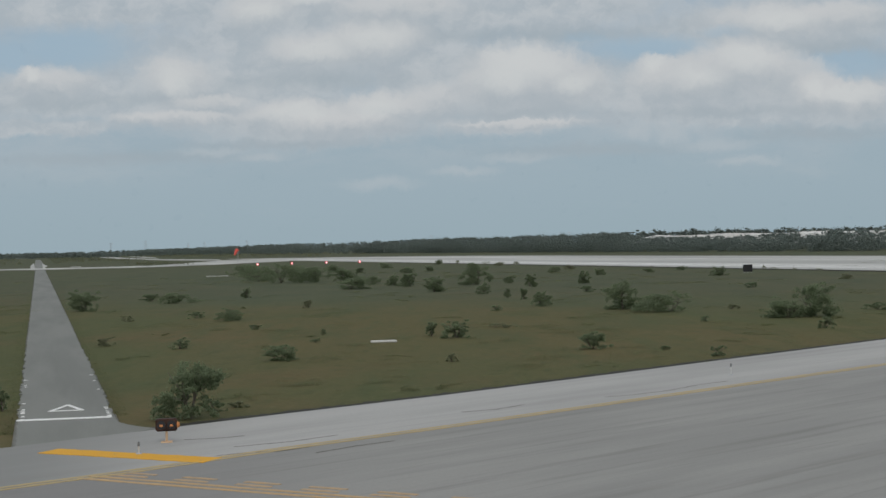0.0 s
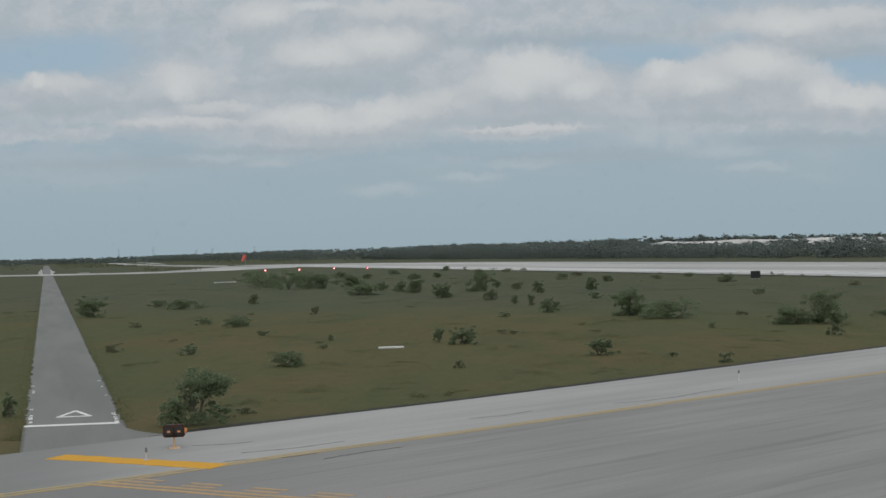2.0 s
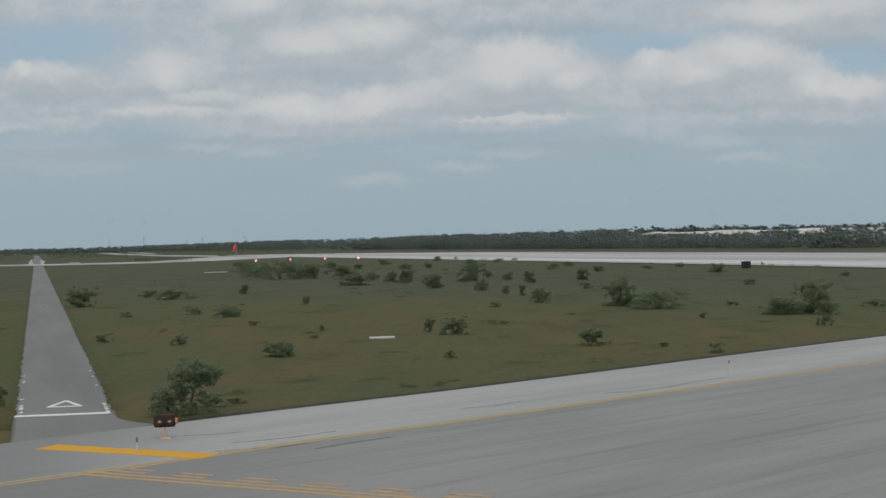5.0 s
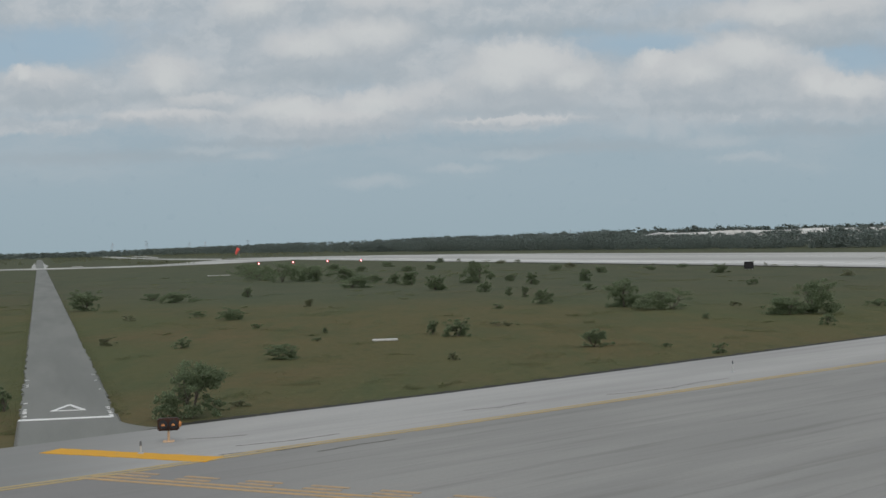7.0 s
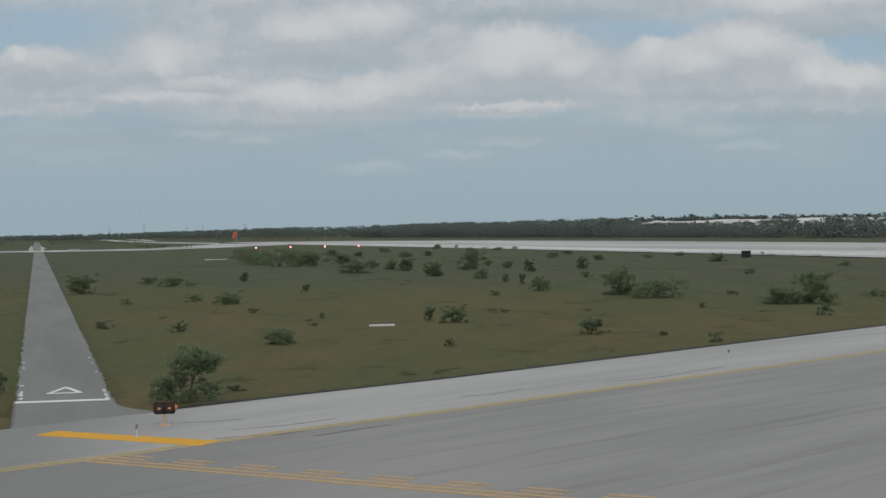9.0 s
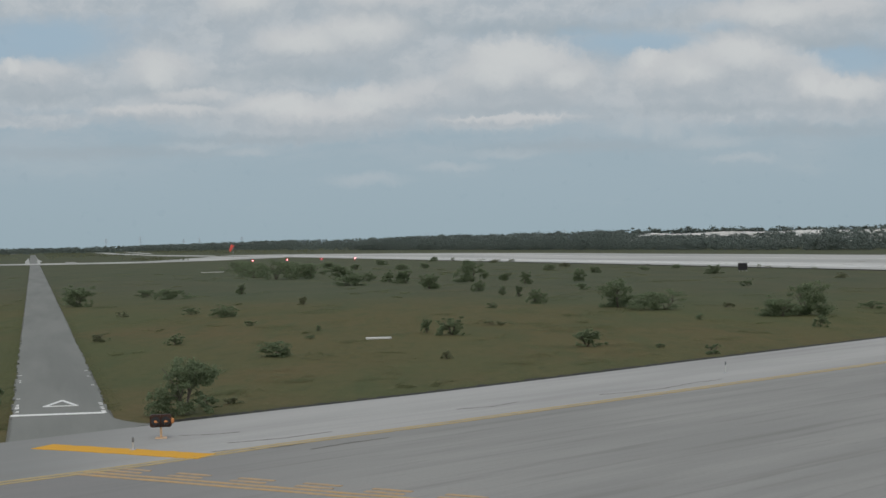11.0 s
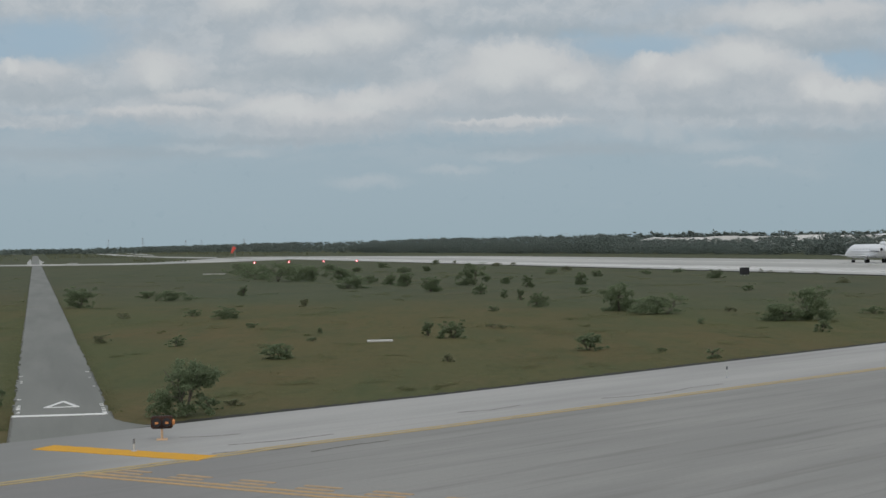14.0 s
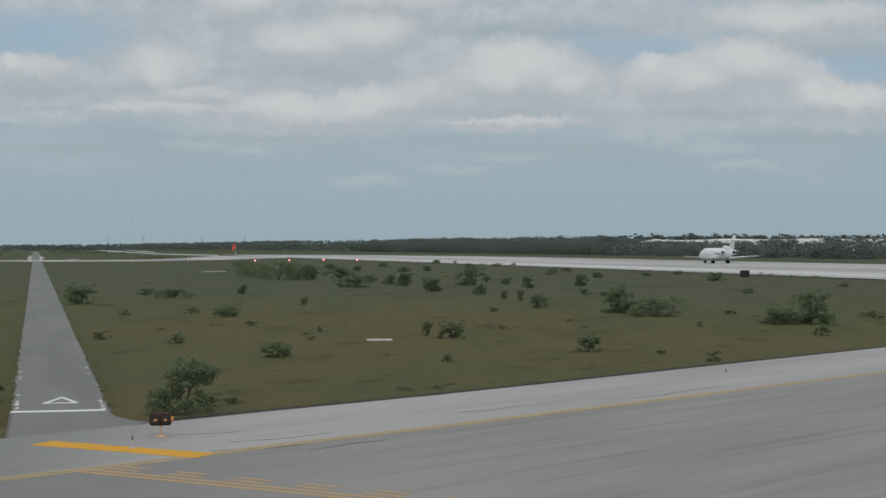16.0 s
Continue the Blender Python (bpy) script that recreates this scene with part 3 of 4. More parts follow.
def shrub(x, y, w, h, seed, dry=False, label="", leaning=False, sparse=1.0):
    rnd, rng = random.Random(seed), np.random.default_rng(seed)
    root = new("shrub")
    root.location = (x, y, -0.08)
    bm = bmesh.new()
    clumps = []
    stems = 6 if h > 0.7 else 3
    n_cl = int(min(60, 16 + 14 * w * h)) if h > 0.6 else 13
    for i in range(stems):
        a = rnd.uniform(0, 2 * math.pi)
        top = Vector((math.cos(a) * w * rnd.uniform(0.1, 0.36), math.sin(a) * w * 0.3, h * rnd.uniform(0.55, 0.9)))
        mid = top * 0.5 + Vector((rnd.uniform(-0.06, 0.06) * w, 0, 0.05 * h))
        r = 0.010 + 0.010 * h
        rod(bm, (rnd.uniform(-0.05, 0.05), rnd.uniform(-0.05, 0.05), -0.05), mid, r, r * 0.7, 5)
        rod(bm, mid, top, r * 0.7, r * 0.3, 5)
        for _ in range(3):
            e = mid.lerp(top, rnd.random()) + Vector((rnd.uniform(-0.24, 0.24) * w, rnd.uniform(-0.2, 0.2) * w, rnd.uniform(0, 0.25) * h))
            rod(bm, mid, e, r * 0.45, r * 0.15, 4)
            clumps.append((e.x, e.y, e.z, 0.09 * w, 0.07 * h))
    # the outline is broken: clumps crowd round two or three uneven heads
    heads = [(rnd.uniform(-0.36, 0.36) * w, rnd.uniform(-0.2, 0.2) * w, rnd.uniform(0.62, 1.0)) for _ in range(3)]
    heads[0] = (heads[0][0] * 0.4, 0.0, 1.0)
    if leaning:
        heads = [(0.22 * w, 0.0, 1.0), (-0.04 * w, 0.05 * w, 0.94), (-0.22 * w, -0.1 * w, 0.55)]
    for _ in range(n_cl):
        hx, hy, top = heads[rnd.randrange(3)]
        a, q = rnd.uniform(0, 2 * math.pi), rnd.random() ** 0.55
        z = h * top * rnd.uniform(0.05, 0.86)
        if leaning and hx > 0:
            z = h * rnd.uniform(0.56, 0.90)
        lim = 0.34 * w * (1.15 - 0.8 * max(0.0, z / (h * top) - 0.3))
        clumps.append((hx + math.cos(a) * q * lim, hy + math.sin(a) * q * lim * 0.8, z, w * rnd.uniform(0.05, 0.13), h * rnd.uniform(0.05, 0.11)))
    part("stem", bm, M_BARK, root)
    size = 0.026 + 0.013 * h
    count = int(min(9000, 500 + 88 * w * h / size))
    foliage_mesh("foliage", core_points(rng, clumps[-n_cl:], 0.3 * sparse), leaf_points(rng, clumps, int(count * sparse), size), M_LEAF_DRY if dry else M_LEAF, root)
    tagged(root, label or "low green wild shrub growing in dry grass", "shrub", "shrubs in the field")


SHRUBS = ((-8.05, 43.4, 2.2, 1.75), (-7.6, 45.4, 0.9, 0.46), (-7.0, 46.1, 0.8, 0.25), (-7.8, 64.9, 2.0, 0.74), (-0.7, 79.7, 0.8, 0.8), (0.7, 77.6, 1.65, 0.95), (0.3, 61.9, 0.56, 0.42), (13.6, 104.8, 3.0, 2.1), (16.4, 99.6, 3.9, 1.45), (24.0, 89.6, 2.9, 2.3), (22.2, 89.3, 2.9, 1.25), (21.6, 78.3, 1.0, 0.65))
SHRUBS_2 = ((7.2, 67.4, 1.7, 0.8), (-32.4, 124.6, 3.0, 1.9), (-11.7, 120.5, 0.8, 0.8), (-24.3, 208.0, 7.6, 3.0), (-19.2, 209.0, 4.3, 2.6), (-39.4, 279.8, 8.0, 2.3), (-11.4, 170.5, 4.9, 1.7), (-6.4, 182.1, 1.9, 1.5), (-4.1, 175.1, 2.4, 1.9), (-1.0, 153.6, 2.5, 1.8), (4.3, 176.7, 3.6, 2.6), (4.3, 143.9, 1.5, 1.2), (10.3, 163.8, 1.6, 1.6), (7.5, 128.0, 0.85, 1.0), (8.0, 113.4, 1.7, 1.2), (6.2, 133.2, 0.9, 0.9))
SHRUBS_3 = ((17.4, 171.0, 1.8, 1.7), (-29.5, 222.0, 6.0, 2.4), (-21.5, 231.0, 5.5, 2.3), (-15.5, 214.0, 4.0, 2.2), (-34.5, 246.0, 6.0, 2.2), (-27.0, 252.0, 6.0, 2.2), (38.4, 192.0, 2.35, 1.25), (-15.7, 102.2, 2.5, 0.9), (-12.3, 90.4, 0.9, 0.37), (-14.2, 74.0, 1.2, 0.54), (-19.1, 77.9, 1.3, 0.5), (12.2, 61.7, 0.76, 0.5), (30.2, 96.3, 2.0, 0.55), (-14.9, 46.6, 0.6, 0.76), (3.4, 85.9, 1.6, 0.32), (-7.3, 83.6, 0.34, 0.4), (-27.0, 138.7, 3.4, 1.1), (-21.1, 148.9, 1.2, 1.1), (13.5, 322.0, 3.0, 0.8), (-0.8, 362.0, 2.0, 1.4))
SHRUBS_4 = ((-16.3, 275.5, 2.47, 1.12), (-13.8, 323.5, 3.43, 1.32), (-6.8, 262.3, 2.57, 1.28), (-2.6, 272.7, 2.45, 1.11), (8.8, 180.0, 1.76, 1.03), (19.6, 240.1, 2.35, 0.98), (24.2, 260.8, 2.34, 0.85), (23.9, 211.4, 2.07, 1.04), (32.8, 220.5, 1.98, 0.72), (39.5, 230.2, 2.26, 0.75), (6.0, 290.9, 3.09, 1.43), (-9.9, 193.6, 2.37, 1.11), (-22.4, 283.9, 3.48, 1.62), (32.1, 143.1, 1.52, 0.70), (47.8, 163.9, 1.87, 0.67), (10.5, 65.8, 0.54, 0.24), (16.5, 87.5, 0.86, 0.32), (-19.0, 106.2, 1.56, 0.52), (-23.9, 104.8, 1.11, 0.43), (-30.6, 145.3, 2.37, 0.83), (-7.1, 76.7, 0.50, 0.25), (14.7, 142.1, 1.51, 0.70), (21.3, 101.9, 1.00, 0.42), (4.1, 107.9, 1.23, 0.40))
# weeds along the runway's near edge
SHRUBS_5 = tuple((*un(u, 117.0), w, h) for u, w, h in ((193, 1.3, 0.45), (196, 0.6, 0.7), (187, 1.3, 0.4), (180, 1.6, 0.35), (236, 1.0, 0.3), (352, 1.3, 1.0), (330, 2.2, 0.6), (308, 2.2, 0.9), (319, 1.4, 0.4)))
for i, s in enumerate(SHRUBS + SHRUBS_2 + SHRUBS_3 + SHRUBS_4 + SHRUBS_5):
    big = s[3] > 1.4
    shrub(*s, leaning=(i == 0), seed=100 + i, sparse=0.35 if s in SHRUBS_5 else 1.0, dry=(s in SHRUBS_5 or i % 4 == 2 and s[3] < 0.9), label="bushy green shrub with bare stems in the grass" if big else "small green shrub in dry grass")


def build_mats():
    """Low spreading mats of grass and weeds over the field, and ragged fringes along the pavements."""
    rnd, rng = random.Random(5), np.random.default_rng(5)
    out = []
    for _ in range(260):
        y = 47 + 230 * rnd.random() ** 1.4
        x = rnd.uniform(-0.34, 0.34) * y
        if y < 50.5 + 0.93 * x or abs(x + 12.2 + (y - 44.1) * 0.292) < 3.0:
            continue
        w, h = rnd.uniform(0.3, 1.3) * (1 + 0.006 * y), rnd.uniform(0.05, 0.16)
        clumps = [(x + rnd.uniform(-w, w), y + rnd.uniform(-2 * w, 2 * w), -0.05, w * rnd.uniform(0.3, 0.7), h) for _ in range(5)]
        out.append(leaf_points(rng, clumps, 650, 0.018 + 0.00016 * y, 0.8, -0.06))
    fringe = []
    for side in (-1, 1):
        for i in range(1500):
            y = 40.5 + 150 * rnd.random() ** 1.8
            if side < 0 or y > 44.5:
                fringe.append((-12.15 - (y - 44.1) * 0.292 + side * (1.58 + 0.55 * rnd.random() ** 1.6), y, -0.07, 0.18, 0.03))
    for i in range(1100):
        x = -8.3 + 32 * rnd.random()
        fringe.append((x, 47.9 + 0.93 * x + rnd.uniform(0.25, 1.0), -0.06, 0.15, 0.05))
    out.append(leaf_points(rng, fringe, 26000, 0.024, 0.7, -0.07))
    foliage_mesh("grass", np.zeros((0, 3)), np.concatenate(out), M_BLADE)
    return tagged(bpy.data.objects["grass"], "low mats of olive grass and weeds", "grass", kind="stuff")


build_mats()


def build_woods(name, places, leaf, per, material, label, seed, n_clumps=14, fill=0.6):
    """Many small trees: trunk, clumped crown of leaf blades with gaps."""
    rnd, rng = random.Random(seed), np.random.default_rng(seed)
    cores, blades = [], []
    for x, y, h in places:
        w = h * rnd.uniform(0.7, 1.25)
        clumps = []
        for _ in range(n_clumps):
            a, q = rnd.uniform(0, 6.283), rnd.random() ** 0.6
            z = h * rnd.uniform(0.05, 0.90)
            lim = 0.5 * w * (1.05 - 0.6 * max(0, z / h - 0.5) * 2)
            clumps.append((x + math.cos(a) * q * lim, y + math.sin(a) * q * lim, z, w * rnd.uniform(0.13, 0.24), h * rnd.uniform(0.07, 0.14)))
        t = 0.02 * h
        cores.append(core_points(rng, clumps + [(x, y, 0.4 * h, t, 0.45 * h)], fill))
        blades.append(leaf_points(rng, clumps, per, leaf))
    foliage_mesh(name, np.concatenate(cores), np.concatenate(blades), material)
    tagged(bpy.data.objects[name], label, "woodland", kind="stuff")


def wood_top(u, n):
    """Height of the woodland's top: even, with a step down where the embankment shows over it."""
    at_250 = float(np.interp(250 * u / n, (300, 357, 372, 388, 398, 430, 442, 452, 486, 510, 532, 545, 599, 675, 771, 1057, 1288, 1637), (7.2, 7.0, 6.9, 6.7, 6.8, 6.5, 5.6, 6.1, 6.2, 6.7, 8.3, 8.6, 9.2, 8.9, 9.3, 9.0, 9.9, 9.6)))
    return 5.2 + (at_250 - 5.2) * n / 250


def wood_places():
    rnd = random.Random(31)
    near, far, back = [], [], []
    for i in range(1150):
        u = rnd.uniform(230, 1000)
        n = 250 + 42 * rnd.random() ** 1.3
        top = wood_top(u, n)
        near.append((*un(u, n), top * (rnd.uniform(0.92, 1.05) if n > 268 else rnd.uniform(0.45, 0.92))))
    for _ in range(850):
        u = rnd.uniform(950, 2900)
        n = 240 + 70 * rnd.random()
        far.append((*un(u, n), wood_top(u, n) * rnd.uniform(0.8, 1.04)))
    for _ in range(700):
        a, d = radians(rnd.uniform(-24, 24)), rnd.uniform(1700, 3600)
        back.append((d * math.sin(a), d * math.cos(a), rnd.uniform(6.0, 9.0)))
    for _ in range(900):
        a, d = radians(rnd.uniform(-24, -7)), rnd.uniform(1500, 2600)
        back.append((d * math.sin(a), d * math.cos(a), rnd.uniform(5.4, 7.2)))
    return near, far, back


near, far, back = wood_places()
rnd_scrub = random.Random(77)
scrub = [(*un(rnd_scrub.uniform(800, 1900), rnd_scrub.uniform(30, 84)), rnd_scrub.uniform(0.5, 1.5)) for _ in range(600)]
scrub += [(*un(rnd_scrub.uniform(790, 1500), rnd_scrub.uniform(125, 215)), rnd_scrub.uniform(0.6, 2.0)) for _ in range(420)]
scrub += [(*un(rnd_scrub.uniform(520, 620), rnd_scrub.uniform(52, 70)), rnd_scrub.uniform(0.5, 1.1)) for _ in range(60)]
scrub += [(*un(rnd_scrub.uniform(680, 2400), rnd_scrub.uniform(-160, 30)), rnd_scrub.uniform(0.5, 1.8)) for _ in range(700)]
scrub = [q for q in scrub if abs(q[0] + 0.2924 * q[1] - 0.85) > 2.6 + 0.006 * q[1]]
build_woods("scrub", scrub, 0.10, 110, M_LEAF_DRY, "low brownish green scrub on the airfield", 21, 9, 0.5)
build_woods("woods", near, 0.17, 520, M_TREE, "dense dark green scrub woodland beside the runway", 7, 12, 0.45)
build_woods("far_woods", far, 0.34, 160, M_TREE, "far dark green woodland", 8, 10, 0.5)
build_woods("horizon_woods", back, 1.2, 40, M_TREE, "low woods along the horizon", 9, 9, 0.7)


def build_embankment():
    rnd = random.Random(12)
    verts, faces = [], []
    a, b = Vector((118, 900)), Vector((330, 840))
    n = 120
    for i in range(n + 1):
        p = a.lerp(b, i / n)
        h = (7.5 + 0.35 * math.sin(i * 0.21) + rnd.uniform(-0.2, 0.2)) * min(1.0, 0.55 + i / 26)
        verts += [(p.x, p.y - 9 + rnd.uniform(-1, 1), -0.3), (p.x, p.y - 2, h * 0.8 + rnd.uniform(-0.4, 0.4)), (p.x, p.y, h), (p.x, p.y + 12, h - 0.4), (p.x, p.y + 22, -0.3)]
    for i in range(n):
        for k in range(4):
            q = 5 * i + k
            faces.append((q, q + 5, q + 6, q + 1))
    tagged(raw_mesh("embankment", verts, faces, M_LIME), "long white limestone spoil embankment beyond the trees", "embankment")
    trees = []
    for _ in range(330):
        p = a.lerp(b, rnd.uniform(-0.1, 1.1))
        trees.append((p.x, p.y + rnd.uniform(30, 60), rnd.uniform(8.6, 11.4) * (1.0 if rnd.random() > 0.15 else 1.12)))
    for _ in range(60):
        p = a.lerp(b, rnd.uniform(0, 1))
        trees.append((p.x, p.y - rnd.uniform(14, 30), rnd.uniform(5.0, 7.5)))
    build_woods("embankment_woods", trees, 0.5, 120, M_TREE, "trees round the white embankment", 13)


build_embankment()


# ---------------------------------------------------------------- airfield fixtures
def guard_light(x, y, rz):
    root = new("runway_guard_light")
    root.matrix_basis = pose(x, y, 0, 0, 0, rz)
    bm = box(bmesh.new(), (0.30, 0.30, 0.03), (0, 0, 0.015), bevel=0.005)
    part("base_plate", bm, M_PALE_ORANGE, root)
    part("post", rod(bmesh.new(), (0, 0, 0.02), (0, 0, 0.32), 0.034, 0.030, 12), M_PALE_ORANGE, root, "faded orange post")
    bm = box(bmesh.new(), (0.58, 0.20, 0.34), (0, 0, 0.48), bevel=0.03)
    part("housing", bm, M_BROWN, root, "dark brown housing")
    for s in (-1, 1):
        visor = part("visor", rod(bmesh.new(), (0.135 * s, -0.20, 0.50), (0.135 * s, -0.09, 0.48), 0.115, 0.115, 16), M_BLACK, root)
        part("lens", rod(bmesh.new(), (0.135 * s, -0.208, 0.47), (0.135 * s, -0.204, 0.47), 0.045, 0.045, 14), M_AMBER, visor, "amber lens")
    part("side_cover", rod(bmesh.new(), (0.28, 0, 0.47), (0.35, 0, 0.47), 0.10, 0.06, 14), M_ORANGE, root, "orange round end cover")
    tagged(root, "elevated runway guard light with two amber lamps", "guard light")


guard_light(-7.6, 37.6, 10)


def edge_light(x, y, h=0.33):
    root = new("taxiway_edge_light")
    root.location = (x, y, 0.0)
    part("base", rod(bmesh.new(), (0, 0, 0), (0, 0, 0.03), 0.09, 0.08, 14), M_STEEL, root)
    part("stem", rod(bmesh.new(), (0, 0, 0.03), (0, 0, h - 0.1), 0.016, 0.016, 8), M_PALE, root)
    part("globe", rod(bmesh.new(), (0, 0, h - 0.12), (0, 0, h), 0.035, 0.025, 12), M_GLOBE, root, "grey glass globe")
    tagged(root, "slim taxiway edge light on a steel stem", "edge light", "taxiway edge lights")


edge_light(-7.9, 35.5)
edge_light(10.8, 52.2, 0.44)


def sign_box(x, y, rz):
    root = new("runway_sign")
    root.matrix_basis = pose(x, y, -0.07, 0, 0, rz)
    part("panel", box(bmesh.new(), (1.36, 0.28, 1.0), (0, 0, 0.66), bevel=0.03), M_BLACK, root)
    for s in (-0.5, 0, 0.5):
        part("leg", rod(bmesh.new(), (s, 0, 0), (s, 0, 0.22), 0.05, 0.05, 8), M_STEEL, root)
    part("cap", box(bmesh.new(), (1.42, 0.32, 0.05), (0, 0, 1.18)), M_BLACK, root)
    tagged(root, "black back of a runway distance sign on short legs", "sign")


sign_box(44.9, 203.5, -12)


def papi(x, y):
    root = new("approach_light_unit")
    root.matrix_basis = pose(x, y, -0.07, 0, 0, 5)
    unit = part("housing", box(bmesh.new(), (0.9, 1.2, 0.35), (0, 0, 0.72), bevel=0.04), M_DARK_RED, root, "dark red housing")
    for sx in (-0.35, 0.35):
        for sy in (-0.45, 0.45):
            part("leg", rod(bmesh.new(), (sx, sy, 0), (sx, sy, 0.56), 0.03, 0.03, 6), M_STEEL, root)
    # added glowing disc behind the lens, standing for its red glare
    part("lens_hood", rod(bmesh.new(), (0, -0.64, 0.72), (0, -0.60, 0.72), 0.34, 0.34, 18), M_PAPI_HALO, unit, "glowing red disc added as the lens's halo")
    part("lens", rod(bmesh.new(), (0, -0.66, 0.72), (0, -0.645, 0.72), 0.17, 0.17, 14), M_PAPI, unit, "glowing red lens")
    tagged(root, "precision approach light unit glowing red", "approach light", "approach lights beside the runway")


for x, y in ((-53.6, 402.0), (-44.6, 411.0), (-34.8, 416.0), (-24.6, 413.0)):
    papi(x, y)


def slab_piece(x, y, l, w, rz):
    bm = box(bmesh.new(), (l, w, 0.09), (0, 0, 0), bevel=0.02)
    ob = finish_mesh("concrete_slab", bm, M_LIME)
    ob.matrix_basis = pose(x, y, -0.02, 0, 0, rz)
    tagged(ob, "pale concrete slab lying flat in the grass", "slab", "slabs in the grass")


slab_piece(-3.3, 75.6, 1.4, 0.6, 6)
slab_piece(-44.4, 273.0, 4.4, 2.0, 8)


def windsock(x, y):
    root = new("windsock")
    root.location = (x, y, -0.07)
    part("pole", rod(bmesh.new(), (0, 0, 0), (0, 0, 6.2), 0.09, 0.06, 10), M_STEEL, root)
    bm = bmesh.new()
    rings = []
    for i in range(7):
        k = i / 6
        r = 0.80 - 0.40 * k
        c = Vector((-1.5 * k + 0.25 * k * k - 0.2, 0.4 * k, 5.3 - 2.1 * k - 0.4 * k * k))
        d = Vector((-1.5 + 0.5 * k, 0.4, -2.6 - k)).normalized()
        e = d.cross(Vector((0, 1, 0))).normalized()
        h = d.cross(e)
        rings.append([tuple(c + e * (r * math.cos(a)) + h * (r * math.sin(a))) for a in [j * math.pi / 6 for j in range(12)]])
    loft(bm, rings, False)
    sock = part("sock", bm, M_SOCK, root, "sagging orange-red cloth sock", True)
    tagged(root, "orange-red windsock on a steel pole", "windsock")
    return sock


SOCK = windsock(-86.2, 585.0)


def pylon(x, y, h):
    root = new("power_pylon")
    root.location = (x, y, -0.1)
    for sx, sy in ((-1, -1), (-1, 1), (1, -1), (1, 1)):
        part("leg", rod(bmesh.new(), (sx * 0.10 * h, sy * 0.10 * h, 0), (sx * 0.02 * h, sy * 0.02 * h, h), 0.10, 0.08, 4), M_STEEL, root)
    for z in (0.62, 0.76, 0.9):
        part("cross_arm", box(bmesh.new(), (0.34 * h, 0.25, 0.22), (0, 0, z * h)), M_STEEL, root)
    bm = bmesh.new()
    for i in range(6):
        z0, z1 = h * i / 6, h * (i + 1) / 6
        w0, w1 = h * (0.10 - 0.08 * i / 6), h * (0.10 - 0.08 * (i + 1) / 6)
        rod(bm, (-w0, -w0, z0), (w1, -w1, z1), 0.07, seg=4)
        rod(bm, (w0, -w0, z0), (-w1, -w1, z1), 0.07, seg=4)
    part("bracing", bm, M_STEEL, root)
    tagged(root, "thin grey lattice power pylon on the horizon", "pylon", "power pylons")


for px in (-585, -524, -448, -420, -345, -18, 208, 226, 632):
    d = 2500 + (px * 37) % 300
    pylon(px / 2449 * d, d, 20 + (px * 13) % 7)


# ---------------------------------------------------------------- three-engined business jet, nose along +x, origin under the main wheels
def ring_x(x, z, ry, rz, n=20, y=0.0):
    return [(x, y + ry * math.cos(a), z + rz * math.sin(a)) for a in [2 * math.pi * i / n for i in range(n)]]


def aerofoil(le, chord, thick, y, z, n=10, under=0.6):
    """Closed section in the xz plane, nose towards +x."""
    top = [(le - chord * k, y, z + thick * chord * (1.5 * math.sqrt(k) - 1.5 * k)) for k in [i / n for i in range(n + 1)]]
    low = [(le - chord * k, y, z - under * thick * chord * (1.5 * math.sqrt(k) - 1.5 * k)) for k in [i / n for i in range(n - 1, 0, -1)]]
    return top + low


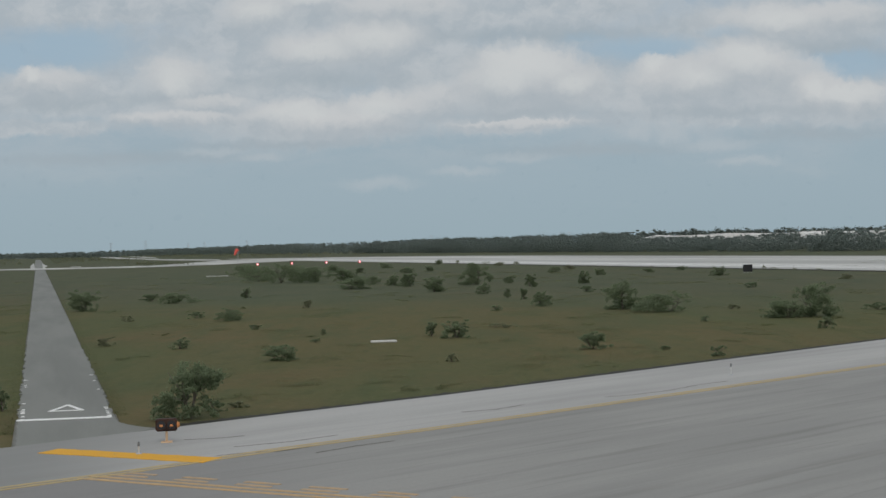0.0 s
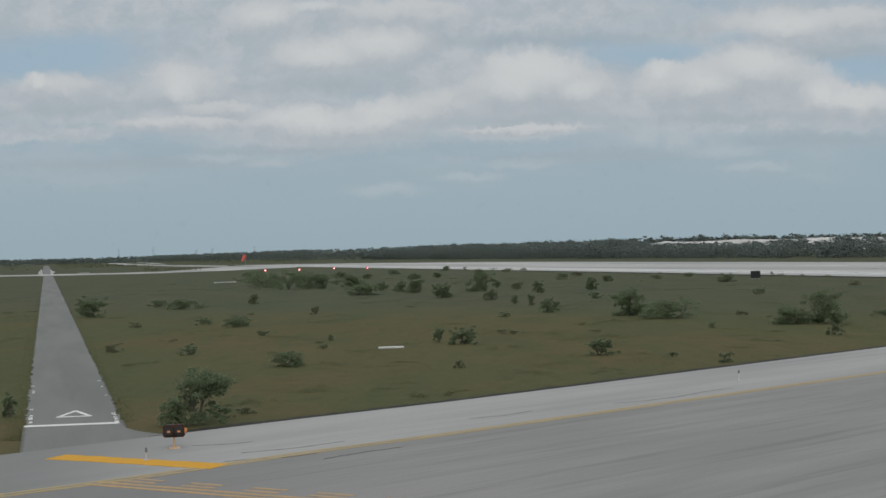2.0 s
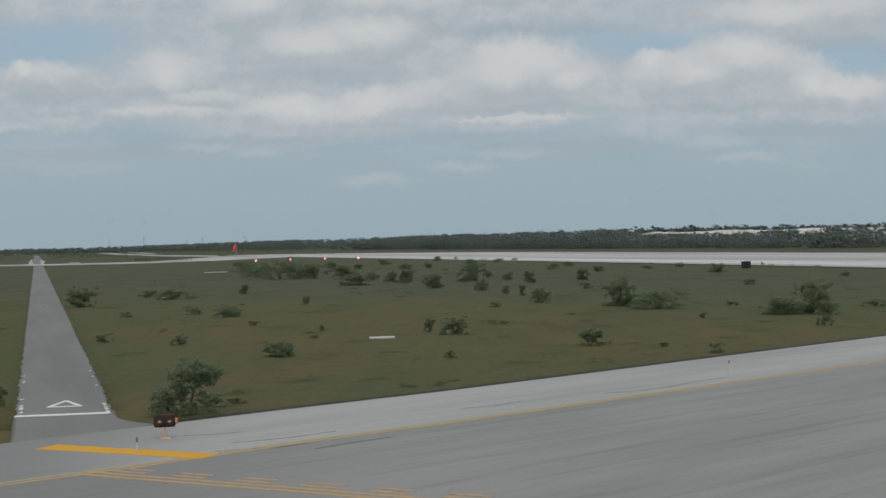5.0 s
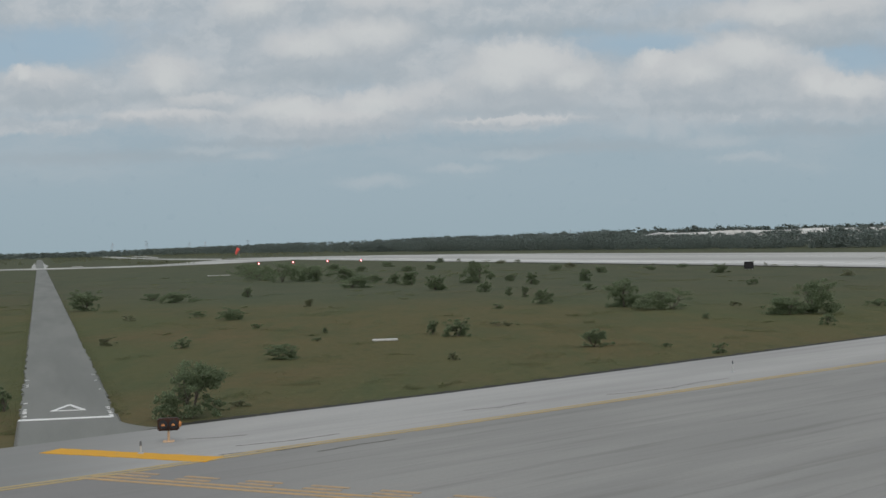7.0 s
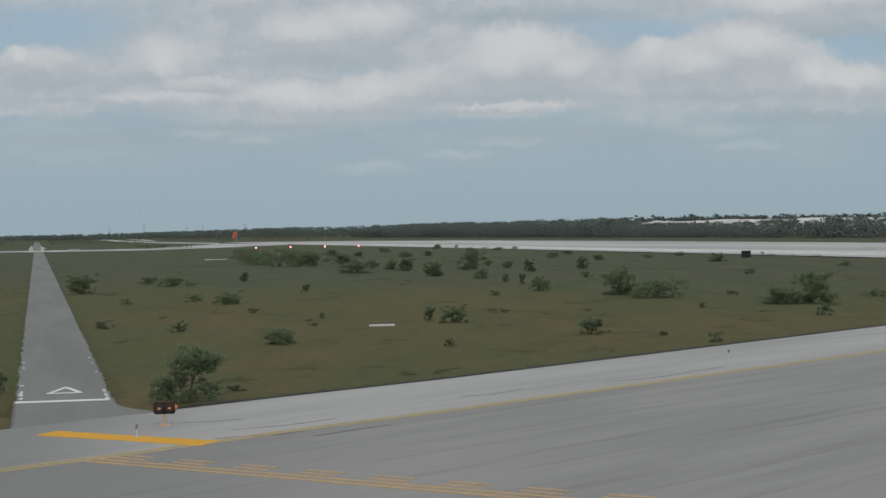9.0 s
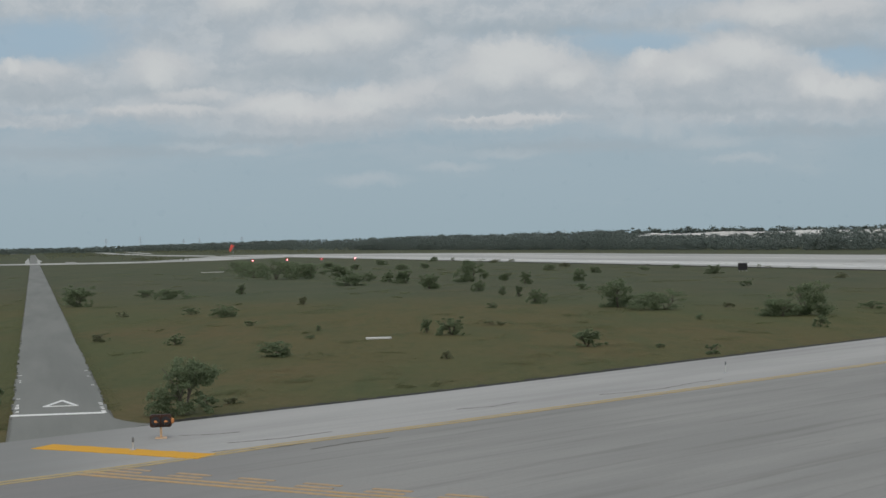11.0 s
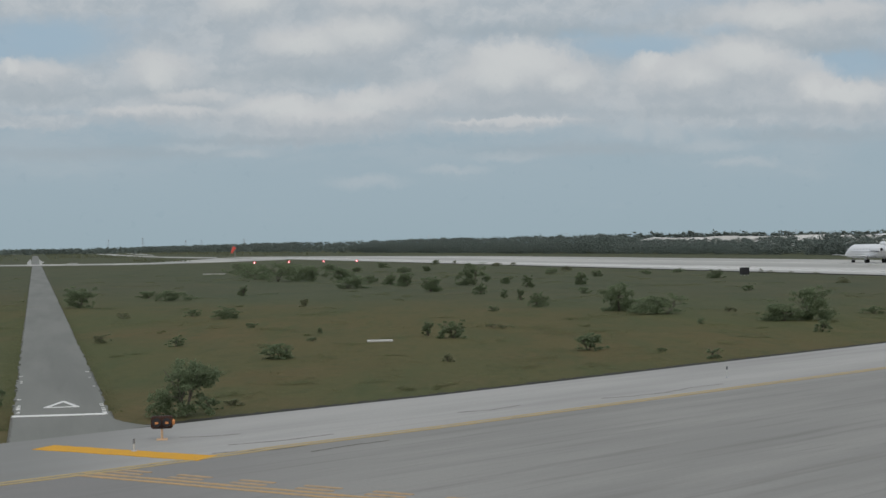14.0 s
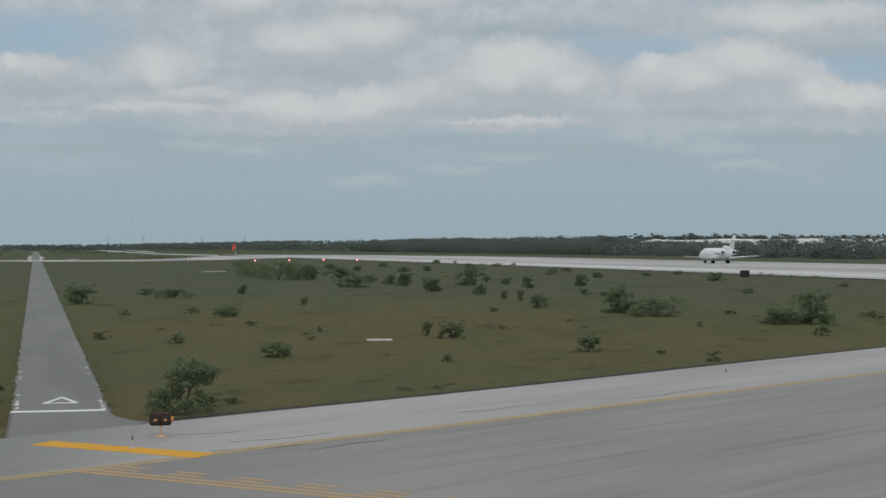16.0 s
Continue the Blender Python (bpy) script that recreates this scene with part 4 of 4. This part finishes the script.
def build_jet():
    root = new("business_jet")
    bm = bmesh.new()
    prof = ((10.6, 1.60, 0.04, 0.04), (10.3, 1.66, 0.40, 0.34), (9.6, 1.82, 0.78, 0.66), (8.8, 2.02, 1.05, 0.94), (8.0, 2.28, 1.22, 1.28), (7.2, 2.40, 1.28, 1.46), (2.0, 2.42, 1.28, 1.48), (-1.5, 2.44, 1.26, 1.45), (-3.6, 2.56, 1.02, 1.20), (-5.2, 2.70, 0.72, 0.88), (-6.4, 2.80, 0.48, 0.56))
    loft(bm, [ring_x(*p) for p in prof])
    body = part("fuselage", bm, M_WHITE, root, smooth=True)
    for s in (-1, 1):
        part("cheat_line", box(bmesh.new(), (8.5, 0.02, 0.10), (2.6, 1.285 * s, 2.3)), M_GREYP, body, "thin grey stripe")
        for k in range(7):
            part("cabin_window", box(bmesh.new(), (0.30, 0.04, 0.34), (5.6 - 1.05 * k, 1.215 * s, 2.82), bevel=0.015), M_GLASS, body)
        part("cockpit_window", box(bmesh.new(), (0.8, 0.05, 0.38), (8.55, 0.94 * s, 2.86), (-28 * s, 14, -18 * s)), M_GLASS, body)
        bm = bmesh.new()
        loft(bm, [aerofoil(3.6, 4.6, 0.12, 0.6 * s, 1.35), aerofoil(2.6, 3.4, 0.11, 2.6 * s, 1.42), aerofoil(0.0, 1.4, 0.10, 10.5 * s, 1.85)])
        wing = part("wing", bm, M_WHITE, root, smooth=False)
        bm = bmesh.new()
        loft(bm, [aerofoil(-0.7, 0.9, 0.10, 1.6 * s, 1.14), aerofoil(-0.9, 0.7, 0.09, 6.4 * s, 1.45)])
        part("flap", bm, M_GREYP, wing, "grey lowered flap")
        bm = bmesh.new()
        loft(bm, [ring_x(x, z, r, r, 16, 1.95 * s) for x, z, r in ((-1.6, 2.75, 0.42), (-1.8, 2.75, 0.56), (-2.7, 2.75, 0.62), (-4.0, 2.78, 0.52), (-4.7, 2.8, 0.42))])
        nac = part("engine", bm, M_WHITE, root, smooth=True)
        part("exhaust", rod(bmesh.new(), (-4.80, 1.95 * s, 2.8), (-4.68, 1.95 * s, 2.8), 0.31, 0.31, 16), M_BLACK, nac, "dark exhaust opening")
        part("intake", rod(bmesh.new(), (-1.62, 1.95 * s, 2.75), (-1.56, 1.95 * s, 2.75), 0.36, 0.36, 16), M_BLACK, nac, "dark intake opening")
        # shadow along the engine's lower side, laid on as a dark strip
        part("engine_stripe", box(bmesh.new(), (3.0, 0.03, 0.16), (-3.1, 2.50 * s, 2.45), (0, -2, 0)), M_DARK, nac, "dark strip painted as shade low on the engine")
        part("pylon_strut", box(bmesh.new(), (2.2, 0.75, 0.14), (-3.1, 1.25 * s, 2.75)), M_WHITE, root)
        bm = bmesh.new()
        loft(bm, [aerofoil(-5.5, 2.2, 0.26, 0.05 * s, 5.95, 10, 0.3), aerofoil(-6.7, 1.3, 0.32, 4.8 * s, 5.80, 10, 0.3)])
        part("tailplane", bm, M_WHITE, root)
        leg = part("main_gear_leg", rod(bmesh.new(), (0.0, 2.1 * s, 0.4), (0.1, 1.9 * s, 1.5), 0.11, 0.13, 10), M_STEEL, root)
        for k in (-0.24, 0.24):
            part("wheel", rod(bmesh.new(), (0, 2.1 * s + k - 0.13, 0.42), (0, 2.1 * s + k + 0.13, 0.42), 0.42, 0.42, 18), M_RUBBER, leg, "black tyre")
        part("gear_door", box(bmesh.new(), (0.8, 0.04, 0.7), (0.1, 2.45 * s, 0.95)), M_WHITE, leg)
    leg = part("nose_gear_leg", rod(bmesh.new(), (7.9, 0, 0.3), (7.8, 0, 1.3), 0.08, 0.1, 10), M_STEEL, root)
    for k in (-0.18, 0.18):
        part("wheel", rod(bmesh.new(), (7.9, k - 0.09, 0.30), (7.9, k + 0.09, 0.30), 0.30, 0.30, 16), M_RUBBER, leg, "black tyre")
    bm = bmesh.new()
    loft(bm, [
        [(-2.9, 0, 3.3), (-3.9, 0.22, 3.2), (-5.6, 0.16, 3.0), (-6.6, 0, 2.95), (-5.6, -0.16, 3.0), (-3.9, -0.22, 3.2)],
        [(-4.5, 0, 4.3), (-5.1, 0.17, 4.3), (-6.3, 0.12, 4.3), (-7.0, 0, 4.3), (-6.3, -0.12, 4.3), (-5.1, -0.17, 4.3)],
        [(-6.5, 0, 7.2), (-6.8, 0.10, 7.2), (-7.3, 0.08, 7.2), (-7.8, 0, 7.2), (-7.3, -0.08, 7.2), (-6.8, -0.10, 7.2)]])
    fin = part("fin", bm, M_WHITE, root)
    part("fin_cap", box(bmesh.new(), (1.35, 0.2, 0.26), (-7.15, 0, 7.32), bevel=0.06), M_DARK, fin, "dark fin tip")
    bm = bmesh.new()
    loft(bm, [ring_x(x, z, r, r, 16) for x, z, r in ((-1.9, 3.98, 0.38), (-2.1, 3.98, 0.46), (-3.3, 3.95, 0.48), (-4.8, 3.6, 0.52), (-6.2, 2.92, 0.50), (-6.8, 2.85, 0.42))])
    duct = part("centre_engine_duct", bm, M_WHITE, root, smooth=True)
    part("exhaust", rod(bmesh.new(), (-6.88, 0, 2.85), (-6.78, 0, 2.85), 0.38, 0.38, 16), M_BLACK, duct, "dark exhaust opening")
    part("intake", rod(bmesh.new(), (-1.92, 0, 3.98), (-1.86, 0, 3.98), 0.34, 0.34, 16), M_BLACK, duct, "dark intake opening")
    tagged(root, "white three-engined business jet rolling along the runway", "airplane")
    return root


JET = build_jet()


# ---------------------------------------------------------------- what moves
def motions():
    heading = math.degrees(math.atan2(U.y, U.x))
    rows = []
    for t, u in ((0, -72), (2, -40), (4, -4), (6, 36), (8, 79), (10, 127), (12, 182), (13, 213), (14, 246), (14.5, 261), (15.2, 284), (16, 311)):
        x, y = un(u, 174)
        rows.append((t, pose(x, y, 0.02, 0, 0, heading)))
    walk(JET, rows)
    # the cloud field drifts slowly towards the viewer
    a = radians(14.9)
    walk(SOCK, [(t, pose(0, 0, 0, 0, 0, 6 * math.sin(1.1 * t) + 3 * math.sin(2.3 * t + 1))) for t in range(17)])
    walk(SKY, [(t, pose(-math.sin(a) * 7.25 * (t - 7), -math.cos(a) * 7.25 * (t - 7), EYE)) for t in (0, 4, 8, 12, 16)])


motions()
